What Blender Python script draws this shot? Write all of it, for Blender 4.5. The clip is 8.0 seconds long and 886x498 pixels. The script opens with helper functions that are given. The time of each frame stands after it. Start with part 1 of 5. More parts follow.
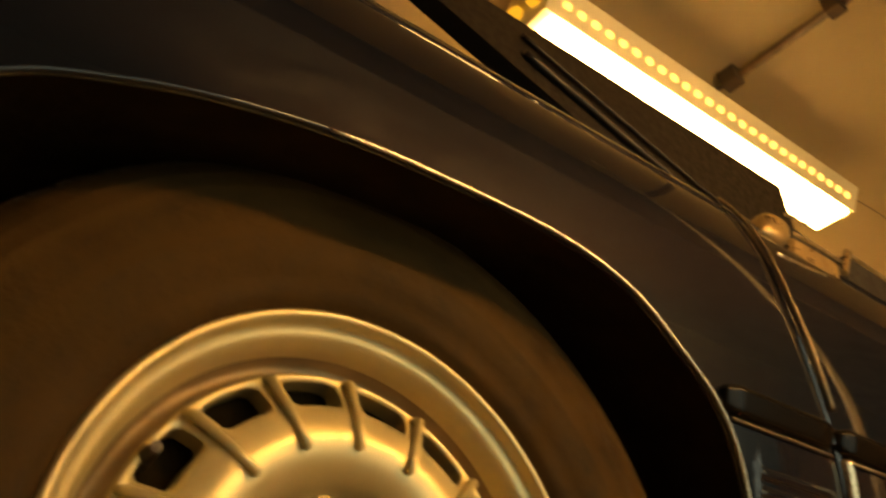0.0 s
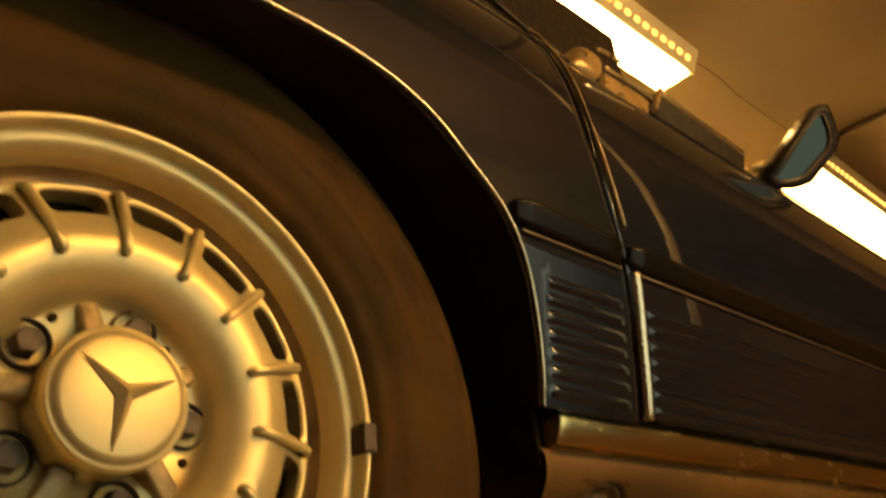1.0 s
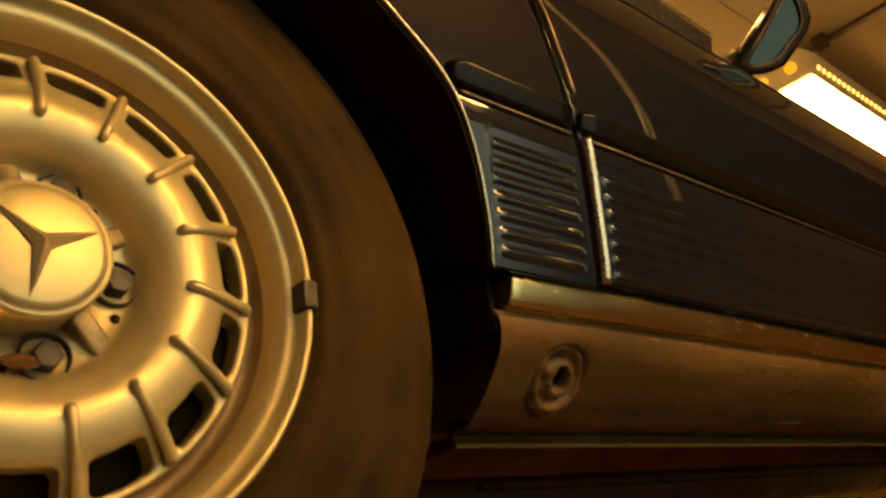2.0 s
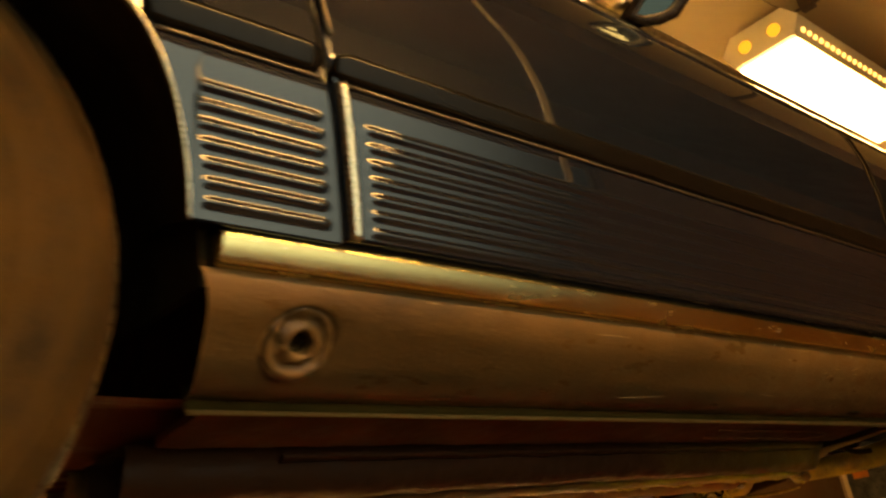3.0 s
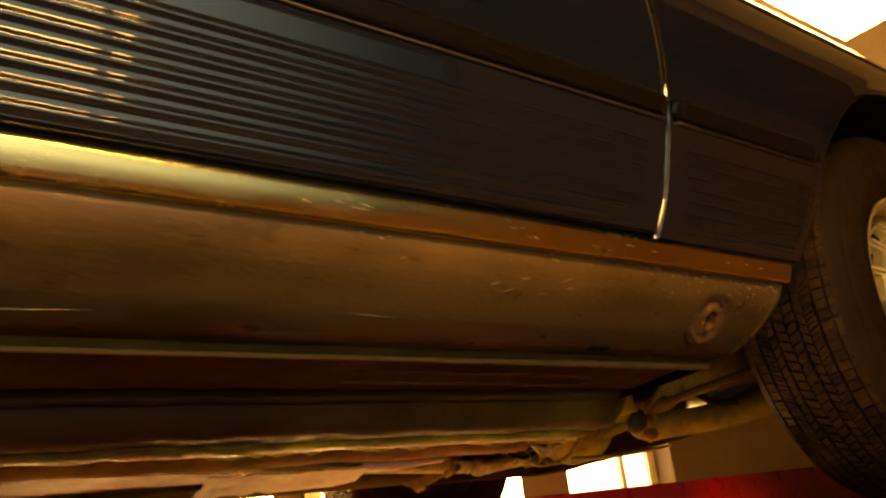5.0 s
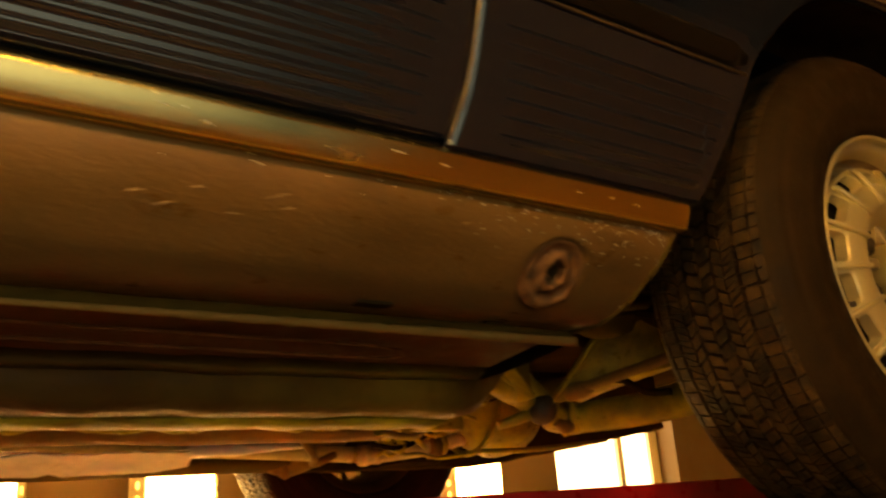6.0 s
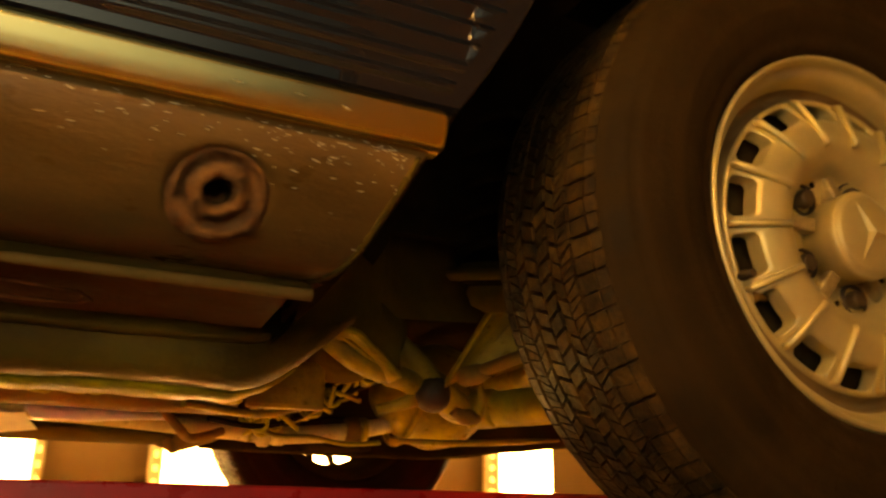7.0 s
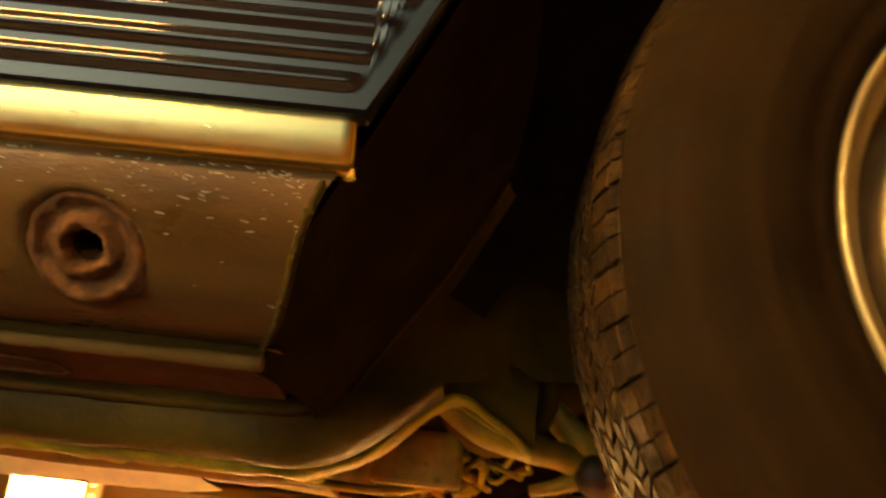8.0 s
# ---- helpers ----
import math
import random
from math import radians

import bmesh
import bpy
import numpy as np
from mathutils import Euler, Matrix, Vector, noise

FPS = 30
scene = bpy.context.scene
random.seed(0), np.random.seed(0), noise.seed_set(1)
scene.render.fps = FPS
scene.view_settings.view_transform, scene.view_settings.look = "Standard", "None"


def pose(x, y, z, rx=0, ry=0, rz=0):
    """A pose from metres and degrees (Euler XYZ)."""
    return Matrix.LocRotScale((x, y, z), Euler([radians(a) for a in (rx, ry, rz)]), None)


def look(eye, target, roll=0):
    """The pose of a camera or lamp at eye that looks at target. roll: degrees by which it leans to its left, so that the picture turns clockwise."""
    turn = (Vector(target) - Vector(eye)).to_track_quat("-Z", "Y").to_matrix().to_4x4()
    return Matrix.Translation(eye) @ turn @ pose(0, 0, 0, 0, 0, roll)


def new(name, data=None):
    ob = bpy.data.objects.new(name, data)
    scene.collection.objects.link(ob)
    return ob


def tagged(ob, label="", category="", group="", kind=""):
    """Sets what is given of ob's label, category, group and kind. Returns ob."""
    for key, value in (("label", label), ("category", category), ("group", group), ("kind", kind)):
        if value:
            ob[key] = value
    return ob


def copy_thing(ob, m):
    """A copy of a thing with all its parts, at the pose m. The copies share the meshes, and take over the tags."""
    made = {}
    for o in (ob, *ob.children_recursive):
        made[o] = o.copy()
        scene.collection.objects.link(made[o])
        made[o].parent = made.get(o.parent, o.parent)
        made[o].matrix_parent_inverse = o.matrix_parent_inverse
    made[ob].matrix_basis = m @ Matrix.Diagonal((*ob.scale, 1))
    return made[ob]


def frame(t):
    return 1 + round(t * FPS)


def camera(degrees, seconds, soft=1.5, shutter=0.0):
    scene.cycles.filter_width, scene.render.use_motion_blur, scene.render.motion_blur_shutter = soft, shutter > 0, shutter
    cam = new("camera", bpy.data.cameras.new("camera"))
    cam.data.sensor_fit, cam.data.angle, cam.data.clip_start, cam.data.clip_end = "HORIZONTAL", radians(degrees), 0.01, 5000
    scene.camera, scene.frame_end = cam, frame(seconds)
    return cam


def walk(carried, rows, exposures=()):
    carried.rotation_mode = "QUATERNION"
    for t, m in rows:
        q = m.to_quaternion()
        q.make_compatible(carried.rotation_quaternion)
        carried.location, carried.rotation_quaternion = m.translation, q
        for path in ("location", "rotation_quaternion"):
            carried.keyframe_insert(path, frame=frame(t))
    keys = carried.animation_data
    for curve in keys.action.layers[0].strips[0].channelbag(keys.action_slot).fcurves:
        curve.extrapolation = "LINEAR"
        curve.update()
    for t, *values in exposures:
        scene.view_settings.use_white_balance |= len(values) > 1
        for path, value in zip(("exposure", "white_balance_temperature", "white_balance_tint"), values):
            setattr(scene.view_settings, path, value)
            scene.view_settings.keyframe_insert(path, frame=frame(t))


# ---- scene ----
cam = camera(55.59, 8.0, soft=2.4, shutter=0.5)
PATH = [
    (0, (-0.2889, -0.4544, 1.1350), (0.2230, 0.1884, 1.7050), -1.44),
    (0.5, (-0.2554, -0.4691, 1.1177), (0.3434, 0.1500, 1.6258), -4.35),
    (1, (-0.2157, -0.4741, 1.0844), (0.4447, 0.1328, 1.5265), -7.19),
    (1.5, (-0.1900, -0.4686, 1.0365), (0.4808, 0.1476, 1.4493), -10.05),
    (2, (-0.1564, -0.4790, 1.0103), (0.5073, 0.1570, 1.4040), -10.52),
    (2.2, (-0.1404, -0.4946, 1.0029), (0.5373, 0.1352, 1.3824), -9.51),
    (3.3, (0.2067, -0.6277, 0.9766), (0.8316, 0.0601, 1.3459), -8.51),
    (3.5, (0.2799, -0.6032, 0.9832), (0.9232, 0.0736, 1.3410), -8.90),
    (4, (0.4576, -0.6043, 0.9734), (1.1053, 0.0812, 1.3060), -8.94),
    (4.2, (0.5335, -0.6127, 0.9604), (1.1902, 0.0646, 1.2921), -8.96),
    (5.3, (1.0089, -0.6147, 0.9807), (1.5910, 0.1335, 1.2991), -6.46),
    (5.5, (1.0909, -0.5970, 0.9709), (1.6619, 0.1571, 1.2953), -5.82),
    (6, (1.3076, -0.5408, 0.9910), (1.8710, 0.2297, 1.2892), -4.37),
    (6.5, (1.4969, -0.5293, 0.9838), (2.0590, 0.2407, 1.2858), -3.86),
    (7, (1.7395, -0.5511, 0.9875), (2.1573, 0.3076, 1.2842), 0.94),
    (7.5, (1.9215, -0.5391, 1.0016), (2.1384, 0.3858, 1.3139), -1.03),
    (8, (2.0559, -0.4556, 1.0588), (2.0394, 0.4910, 1.3806), 6.21),
]
walk(cam, [(t, look(e, a, r)) for t, e, a, r in PATH],
     exposures=[(0, 0.2, 9700, 17), (2.2, 0.15, 9600, 16), (3.3, 0.63, 9500, 18), (4.2, 0.7, 9700, 17), (6, 0.9, 11900, 19), (7, 1.2, 13000, 19),
                (7.5, 1.37, 11600, 18), (8, 1.58, 10300, 17)])

ZH = 1.25          # height of the wheel hubs above the floor
WB = 2.460         # wheelbase

# ---- world and exposure ----
world = bpy.data.worlds.new("world")
scene.world = world
world.use_nodes = True
world.node_tree.nodes["Background"].inputs[0].default_value = (0.9, 0.75, 0.5, 1)
world.node_tree.nodes["Background"].inputs[1].default_value = 0.0


# ---- materials ----
def mat(name, base, rough=0.5, metal=0.0, coat=0.0, vary=0.25, scale=8.0, bump=0.0, bscale=60.0, dirt=None, dirt_amount=0.5,
        dirt_scale=5.0, rough_vary=0.15, stretch=(1, 1, 1), spec=0.5, rings=None, along=None):
    m = bpy.data.materials.new(name)
    m.use_nodes = True
    nt = m.node_tree
    b = nt.nodes["Principled BSDF"]
    tc = nt.nodes.new("ShaderNodeTexCoord")
    mp = nt.nodes.new("ShaderNodeMapping")
    mp.inputs["Scale"].default_value = stretch
    nt.links.new(tc.outputs["Object"], mp.inputs[0])

    def noisy(s, detail=5.0, rough_n=0.6):
        n = nt.nodes.new("ShaderNodeTexNoise")
        n.inputs["Scale"].default_value = s
        n.inputs["Detail"].default_value = detail
        n.inputs["Roughness"].default_value = rough_n
        nt.links.new(mp.outputs[0], n.inputs["Vector"])
        return n

    def ramp(src, lo, hi, a=0.35, c=0.65):
        r = nt.nodes.new("ShaderNodeMapRange")
        r.inputs["From Min"].default_value = a
        r.inputs["From Max"].default_value = c
        r.inputs["To Min"].default_value = lo
        r.inputs["To Max"].default_value = hi
        nt.links.new(src, r.inputs["Value"])
        return r.outputs[0]

    n1 = noisy(scale)
    mix = nt.nodes.new("ShaderNodeMix")
    mix.data_type = "RGBA"
    mix.inputs[6].default_value = (*[c * (1 - vary) for c in base], 1)
    mix.inputs[7].default_value = (*[min(1, c * (1 + vary)) for c in base], 1)
    nt.links.new(ramp(n1.outputs["Fac"], 0, 1), mix.inputs[0])
    col = mix.outputs[2]
    if dirt:
        n2 = noisy(dirt_scale, 8.0, 0.7)
        mx = nt.nodes.new("ShaderNodeMix")
        mx.data_type = "RGBA"
        mx.inputs[7].default_value = (*dirt, 1)
        nt.links.new(col, mx.inputs[6])
        nt.links.new(ramp(n2.outputs["Fac"], 0, dirt_amount, 0.42, 0.68), mx.inputs[0])
        col = mx.outputs[2]
    if along:
        # another coat towards the front of the car, with a ragged border
        x0, x1, other = along
        sx = nt.nodes.new("ShaderNodeSeparateXYZ")
        nt.links.new(tc.outputs["Object"], sx.inputs[0])
        rag = noisy(7.0, 6.0, 0.7)
        ad = nt.nodes.new("ShaderNodeMath")
        ad.operation = "MULTIPLY_ADD"
        ad.inputs[1].default_value = 0.9
        nt.links.new(rag.outputs["Fac"], ad.inputs[0])
        nt.links.new(sx.outputs[0], ad.inputs[2])
        ml = nt.nodes.new("ShaderNodeMix")
        ml.data_type = "RGBA"
        ml.inputs[6].default_value = (*other, 1)
        nt.links.new(col, ml.inputs[7])
        nt.links.new(ramp(ad.outputs[0], 0, 1, x0 + 0.45, x1 + 0.45), ml.inputs[0])
        col = ml.outputs[2]
    if rings:
        # scuffs and dust that run round the axle
        vm = nt.nodes.new("ShaderNodeVectorMath")
        vm.operation = "MULTIPLY"
        vm.inputs[1].default_value = (1, 0, 1)
        nt.links.new(tc.outputs["Object"], vm.inputs[0])
        ln = nt.nodes.new("ShaderNodeVectorMath")
        ln.operation = "LENGTH"
        nt.links.new(vm.outputs[0], ln.inputs[0])
        rn = nt.nodes.new("ShaderNodeTexNoise")
        rn.noise_dimensions = "1D"
        rn.inputs["Scale"].default_value = 55.0
        rn.inputs["Detail"].default_value = 3.0
        nt.links.new(ln.outputs["Value"], rn.inputs["W"])
        mr = nt.nodes.new("ShaderNodeMix")
        mr.data_type = "RGBA"
        mr.inputs[7].default_value = (*rings, 1)
        nt.links.new(col, mr.inputs[6])
        nt.links.new(ramp(rn.outputs["Fac"], 0, 0.5, 0.42, 0.7), mr.inputs[0])
        col = mr.outputs[2]
    nt.links.new(col, b.inputs["Base Color"])
    n3 = noisy(scale * 4)
    nt.links.new(ramp(n3.outputs["Fac"], max(0.02, rough - rough_vary), min(1, rough + rough_vary)), b.inputs["Roughness"])
    b.inputs["Metallic"].default_value = metal
    b.inputs["Specular IOR Level"].default_value = spec
    if coat:
        b.inputs["Coat Weight"].default_value = coat
        b.inputs["Coat Roughness"].default_value = 0.04
        b.inputs["Coat IOR"].default_value = 1.65
    if bump:
        n4 = noisy(bscale, 6.0, 0.65)
        bp = nt.nodes.new("ShaderNodeBump")
        bp.inputs["Strength"].default_value = bump
        bp.inputs["Distance"].default_value = 0.004
        nt.links.new(n4.outputs["Fac"], bp.inputs["Height"])
        nt.links.new(bp.outputs[0], b.inputs["Normal"])
    return m


def glow(name, colour, strength):
    m = bpy.data.materials.new(name)
    m.use_nodes = True
    nt = m.node_tree
    nt.nodes.remove(nt.nodes["Principled BSDF"])
    e = nt.nodes.new("ShaderNodeEmission")
    e.inputs[0].default_value = (*colour, 1)
    e.inputs[1].default_value = strength
    nt.links.new(e.outputs[0], nt.nodes["Material Output"].inputs[0])
    return m


M_PAINT = mat("dark blue paint", (0.0045, 0.0065, 0.0105), 0.35, 0.0, 1.0, 0.1, 2, rough_vary=0.02, spec=0.03)
M_CHROME = mat("aged chrome", (0.64, 0.54, 0.38), 0.28, 1.0, vary=0.06, scale=120, rough_vary=0.03)
M_SILLCHROME = mat("scuffed sill chrome", (0.66, 0.53, 0.25), 0.23, 1.0, vary=0.06, scale=12, dirt=(0.40, 0.25, 0.09), dirt_amount=0.35,
                   dirt_scale=5, rough_vary=0.05, stretch=(0.25, 1, 1))
M_EDGE = mat("dull chrome edge", (0.17, 0.13, 0.09), 0.5, 1.0, vary=0.15, scale=60, dirt=(0.08, 0.05, 0.03), dirt_amount=0.5, dirt_scale=60)
M_RUBBER = mat("black rubber trim", (0.006, 0.0045, 0.003), 0.20, vary=0.1, scale=12, rough_vary=0.03, spec=0.12)
M_SILL = mat("stone guard paint", (0.085, 0.044, 0.014), 0.40, 0.0, vary=0.45, scale=9, dirt=(0.19, 0.092, 0.030), dirt_amount=0.6,
             dirt_scale=8, bump=0.3, bscale=220, spec=0.25, stretch=(0.45, 1, 1))
M_RIM = mat("silver wheel paint", (0.64, 0.50, 0.25), 0.42, 0.6, vary=0.06, scale=9, dirt=(0.38, 0.26, 0.13), dirt_amount=0.4,
            dirt_scale=7, rough_vary=0.05)
M_DUSTYRIM = mat("dusty silver wheel paint", (0.58, 0.46, 0.22), 0.42, 0.5, vary=0.06, scale=9, dirt=(0.36, 0.26, 0.14), dirt_amount=0.45,
                 dirt_scale=8, rough_vary=0.05)
M_STIFF = mat("dark red brown primer", (0.10, 0.036, 0.014), 0.75, vary=0.35, scale=9, dirt=(0.045, 0.018, 0.008), dirt_amount=0.7, bump=0.6, bscale=60, spec=0.08)
M_SHAFT = mat("pale bare shaft metal", (0.62, 0.52, 0.26), 0.4, 0.2, vary=0.2, scale=20, dirt=(0.3, 0.22, 0.08), dirt_amount=0.5, dirt_scale=30)
M_TYRE = mat("tyre rubber", (0.033, 0.0185, 0.007), 0.7, vary=0.3, scale=10, dirt=(0.092, 0.044, 0.012), dirt_amount=0.6, dirt_scale=7,
             bump=0.3, bscale=120, rings=(0.06, 0.03, 0.009), spec=0.06)
# rear tyres: the front rubber at about half its tone
M_TYREDARK = mat("darker tyre rubber", (0.017, 0.0095, 0.0035), 0.7, vary=0.3, scale=10, dirt=(0.042, 0.021, 0.007), dirt_amount=0.55, dirt_scale=7,
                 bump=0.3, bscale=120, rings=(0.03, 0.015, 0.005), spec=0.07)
M_DUST_SHADE = mat("brake dust and channel shade on silver paint", (0.24, 0.15, 0.065), 0.5, 0.25, vary=0.3, scale=25, dirt=(0.32, 0.22, 0.11), dirt_amount=0.5, dirt_scale=12)
M_HUB = mat("brake-dusted silver paint", (0.34, 0.24, 0.12), 0.45, 0.4, vary=0.25, scale=40, dirt=(0.09, 0.05, 0.02), dirt_amount=0.7, dirt_scale=45)
M_TREAD = mat("worn tread rubber", (0.018, 0.0105, 0.005), 0.5, vary=0.35, scale=20, dirt=(0.14, 0.068, 0.018), dirt_amount=0.6, dirt_scale=34,
              bump=0.7, bscale=160, spec=0.12)
# also colours the disc and groove that stand for shade
M_BLACK = mat("black underseal and shade", (0.026, 0.017, 0.008), 0.95, vary=0.3, scale=12, bump=0.4, bscale=80, spec=0.0)
M_PAN = mat("waxed underbody", (0.42, 0.31, 0.03), 0.45, vary=0.45, scale=12, dirt=(0.12, 0.062, 0.012), dirt_amount=0.9, dirt_scale=9,
            bump=0.9, bscale=45, spec=0.2, along=(1.05, 1.55, (0.085, 0.036, 0.011)))
M_RAIL = mat("dark waxed rail", (0.16, 0.095, 0.016), 0.5, vary=0.4, scale=10, dirt=(0.07, 0.038, 0.010), dirt_amount=0.8, dirt_scale=7,
             bump=0.7, bscale=45, spec=0.15, along=(1.3, 1.85, (0.05, 0.018, 0.007)))
M_REDPAN = mat("red primer underbody", (0.11, 0.024, 0.010), 0.8, vary=0.35, scale=5, dirt=(0.035, 0.012, 0.006), dirt_amount=0.6,
               bump=0.3, bscale=50, spec=0.05)
M_OIL = mat("oily grey metal", (0.34, 0.26, 0.030), 0.42, 0.1, vary=0.4, scale=16, dirt=(0.11, 0.075, 0.016), dirt_amount=0.75,
            dirt_scale=14, bump=0.5, bscale=70, spec=0.4)
M_FLANGE = mat("bare waxed flange", (0.20, 0.105, 0.030), 0.75, spec=0.1, vary=0.25, scale=30, dirt=(0.14, 0.06, 0.025), dirt_amount=0.6, dirt_scale=30,
               bump=0.4, bscale=120)
# also tones the far rims and the flange web dark for shade
M_WELL = mat("brown dusted underseal and shade", (0.048, 0.029, 0.008), 0.9, vary=0.35, scale=9, dirt=(0.10, 0.066, 0.014), dirt_amount=0.5, bump=0.4, bscale=80, spec=0.03)
M_WING = mat("olive dusted inner wing", (0.11, 0.072, 0.013), 0.85, vary=0.4, scale=7, dirt=(0.05, 0.030, 0.009), dirt_amount=0.7, dirt_scale=5, bump=0.4, bscale=60, spec=0.06)
M_RUST = mat("rusty steel", (0.20, 0.115, 0.026), 0.6, 0.0, vary=0.4, scale=18, dirt=(0.11, 0.058, 0.016), dirt_amount=0.8, bump=0.5, spec=0.2)
M_RUSTRING = mat("rusty primer", (0.16, 0.072, 0.030), 0.7, vary=0.3, scale=40, dirt=(0.05, 0.022, 0.010), dirt_amount=0.8, dirt_scale=30,
                 bump=1.0, bscale=110, spec=0.1)
M_WAX = mat("fresh yellow wax", (0.50, 0.40, 0.04), 0.35, vary=0.35, scale=30, dirt=(0.22, 0.15, 0.02), dirt_amount=0.6, dirt_scale=30, bump=0.5, bscale=70)
M_FOIL = mat("aluminium heat shield", (0.93, 0.94, 0.78), 0.55, 0.0, vary=0.08, scale=30)
M_BOLT = mat("brown steel bolt", (0.040, 0.023, 0.011), 0.55, 0.1, vary=0.3, scale=40)
M_SHELL = mat("glossy brown-black plastic", (0.010, 0.007, 0.005), 0.25, vary=0.1, scale=20, spec=0.10)
M_GLASSY = mat("mirror glass", (0.036, 0.046, 0.044), 0.03, 1.0, vary=0.03, rough_vary=0.01)
M_CASE = mat("black plastic", (0.012, 0.009, 0.007), 0.45, vary=0.1, scale=20, spec=0.25)
M_PLATE = mat("worn grey runway plate", (0.07, 0.055, 0.042), 0.5, vary=0.3, scale=8, dirt=(0.04, 0.025, 0.018), dirt_amount=0.7, bump=0.3)
M_RED = mat("red lift paint", (0.55, 0.015, 0.02), 0.36, vary=0.15, scale=10, dirt=(0.25, 0.018, 0.014), dirt_amount=0.5, dirt_scale=8)
M_CEIL = mat("cream ceiling", (0.53, 0.40, 0.22), 0.8, vary=0.06, scale=2, dirt=(0.42, 0.30, 0.15), dirt_amount=0.4, dirt_scale=1.2,
             bump=0.1)
M_WALL = mat("beige wall", (0.44, 0.34, 0.23), 0.75, vary=0.08, scale=2, dirt=(0.34, 0.25, 0.16), dirt_amount=0.4, dirt_scale=1.5, bump=0.1)
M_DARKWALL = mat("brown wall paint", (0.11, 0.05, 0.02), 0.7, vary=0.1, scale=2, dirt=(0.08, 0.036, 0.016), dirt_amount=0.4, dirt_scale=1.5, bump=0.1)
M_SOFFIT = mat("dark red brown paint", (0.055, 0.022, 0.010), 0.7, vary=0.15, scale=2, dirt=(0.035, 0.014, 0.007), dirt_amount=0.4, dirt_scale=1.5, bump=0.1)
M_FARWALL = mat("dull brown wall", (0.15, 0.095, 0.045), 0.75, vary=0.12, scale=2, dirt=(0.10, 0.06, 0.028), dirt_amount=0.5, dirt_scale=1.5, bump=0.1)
M_FLOOR = mat("concrete floor", (0.36, 0.28, 0.18), 0.6, vary=0.15, scale=4, dirt=(0.22, 0.17, 0.11), dirt_amount=0.5, dirt_scale=2,
              bump=0.3, bscale=40)
M_HOUSING = mat("white lamp housing", (0.75, 0.66, 0.45), 0.45, vary=0.05)
M_PIPE = mat("brown painted pipe", (0.1, 0.06, 0.035), 0.5, vary=0.2, scale=20)
M_LAMP = glow("lamp diffuser light", (1.0, 0.635, 0.245), 26.0)
M_TUBE = glow("glowing ceiling panel", (1.0, 0.635, 0.245), 52.0)
M_HOLE = glow("lamp slot light", (1.0, 0.6, 0.16), 2.2)
# holder caps emit amber in place of lamplight shining through them
M_AMBER = glow("glowing amber lamp holder", (1.0, 0.50, 0.05), 0.9)
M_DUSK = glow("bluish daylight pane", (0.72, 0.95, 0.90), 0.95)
# emission graded along x so the pane's reflection in the flank fades rearwards
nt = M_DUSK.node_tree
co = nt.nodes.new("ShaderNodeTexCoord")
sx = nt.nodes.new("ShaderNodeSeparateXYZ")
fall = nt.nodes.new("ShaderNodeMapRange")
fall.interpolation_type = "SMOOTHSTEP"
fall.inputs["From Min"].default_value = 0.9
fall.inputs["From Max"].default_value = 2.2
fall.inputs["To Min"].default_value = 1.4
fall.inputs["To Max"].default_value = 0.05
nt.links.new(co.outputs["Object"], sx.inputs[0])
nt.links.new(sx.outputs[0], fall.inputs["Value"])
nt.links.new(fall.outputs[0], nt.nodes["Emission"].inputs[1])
M_DAY = glow("bright window pane", (1.0, 0.80, 0.5), 4.0)


# ---- helpers ----
def bm_from(verts, faces, smooth=True):
    bm = bmesh.new()
    vs = [bm.verts.new(v) for v in verts]
    for f in faces:
        try:
            bm.faces.new([vs[i] for i in f])
        except ValueError:
            pass
    for f in bm.faces:
        f.smooth = smooth
    return bm


def part(name, bm, material, parent, label="", recalc=True):
    if recalc:
        bmesh.ops.recalc_face_normals(bm, faces=bm.faces)
    me = bpy.data.meshes.new(name)
    bm.to_mesh(me)
    bm.free()
    me.materials.append(material)
    ob = new(name, me)
    ob.parent = parent
    if label:
        ob["label"] = label
    return ob


def empty(name, place, label, category, group="", kind=""):
    ob = new(name)
    ob.location = place
    ob.empty_display_size = 0.1
    return tagged(ob, label, category, group, kind)


def add_box(bm, lo, hi, bevel=0.0, smooth=False):
    r = bmesh.ops.create_cube(bm, size=1.0)
    vs = r["verts"]
    lo, hi = Vector(lo), Vector(hi)
    for v in vs:
        v.co = Vector([(lo[i] + hi[i]) / 2 + v.co[i] * (hi[i] - lo[i]) for i in range(3)])
    if bevel:
        es = list({e for v in vs for e in v.link_edges})
        bmesh.ops.bevel(bm, geom=es, offset=bevel, segments=2, affect="EDGES", profile=0.6)
    return bm


def box(lo, hi, bevel=0.0):
    return add_box(bmesh.new(), lo, hi, bevel)


def grid_bm(P, closed_u=False, closed_v=False, smooth=True):
    """P: array (nu, nv, 3)."""
    nu, nv = P.shape[:2]
    verts = P.reshape(-1, 3).tolist()
    faces = []
    for i in range(nu if closed_u else nu - 1):
        for j in range(nv if closed_v else nv - 1):
            a, b = i, (i + 1) % nu
            c, d = j, (j + 1) % nv
            faces.append((a * nv + c, b * nv + c, b * nv + d, a * nv + d))
    return bm_from(verts, faces, smooth)


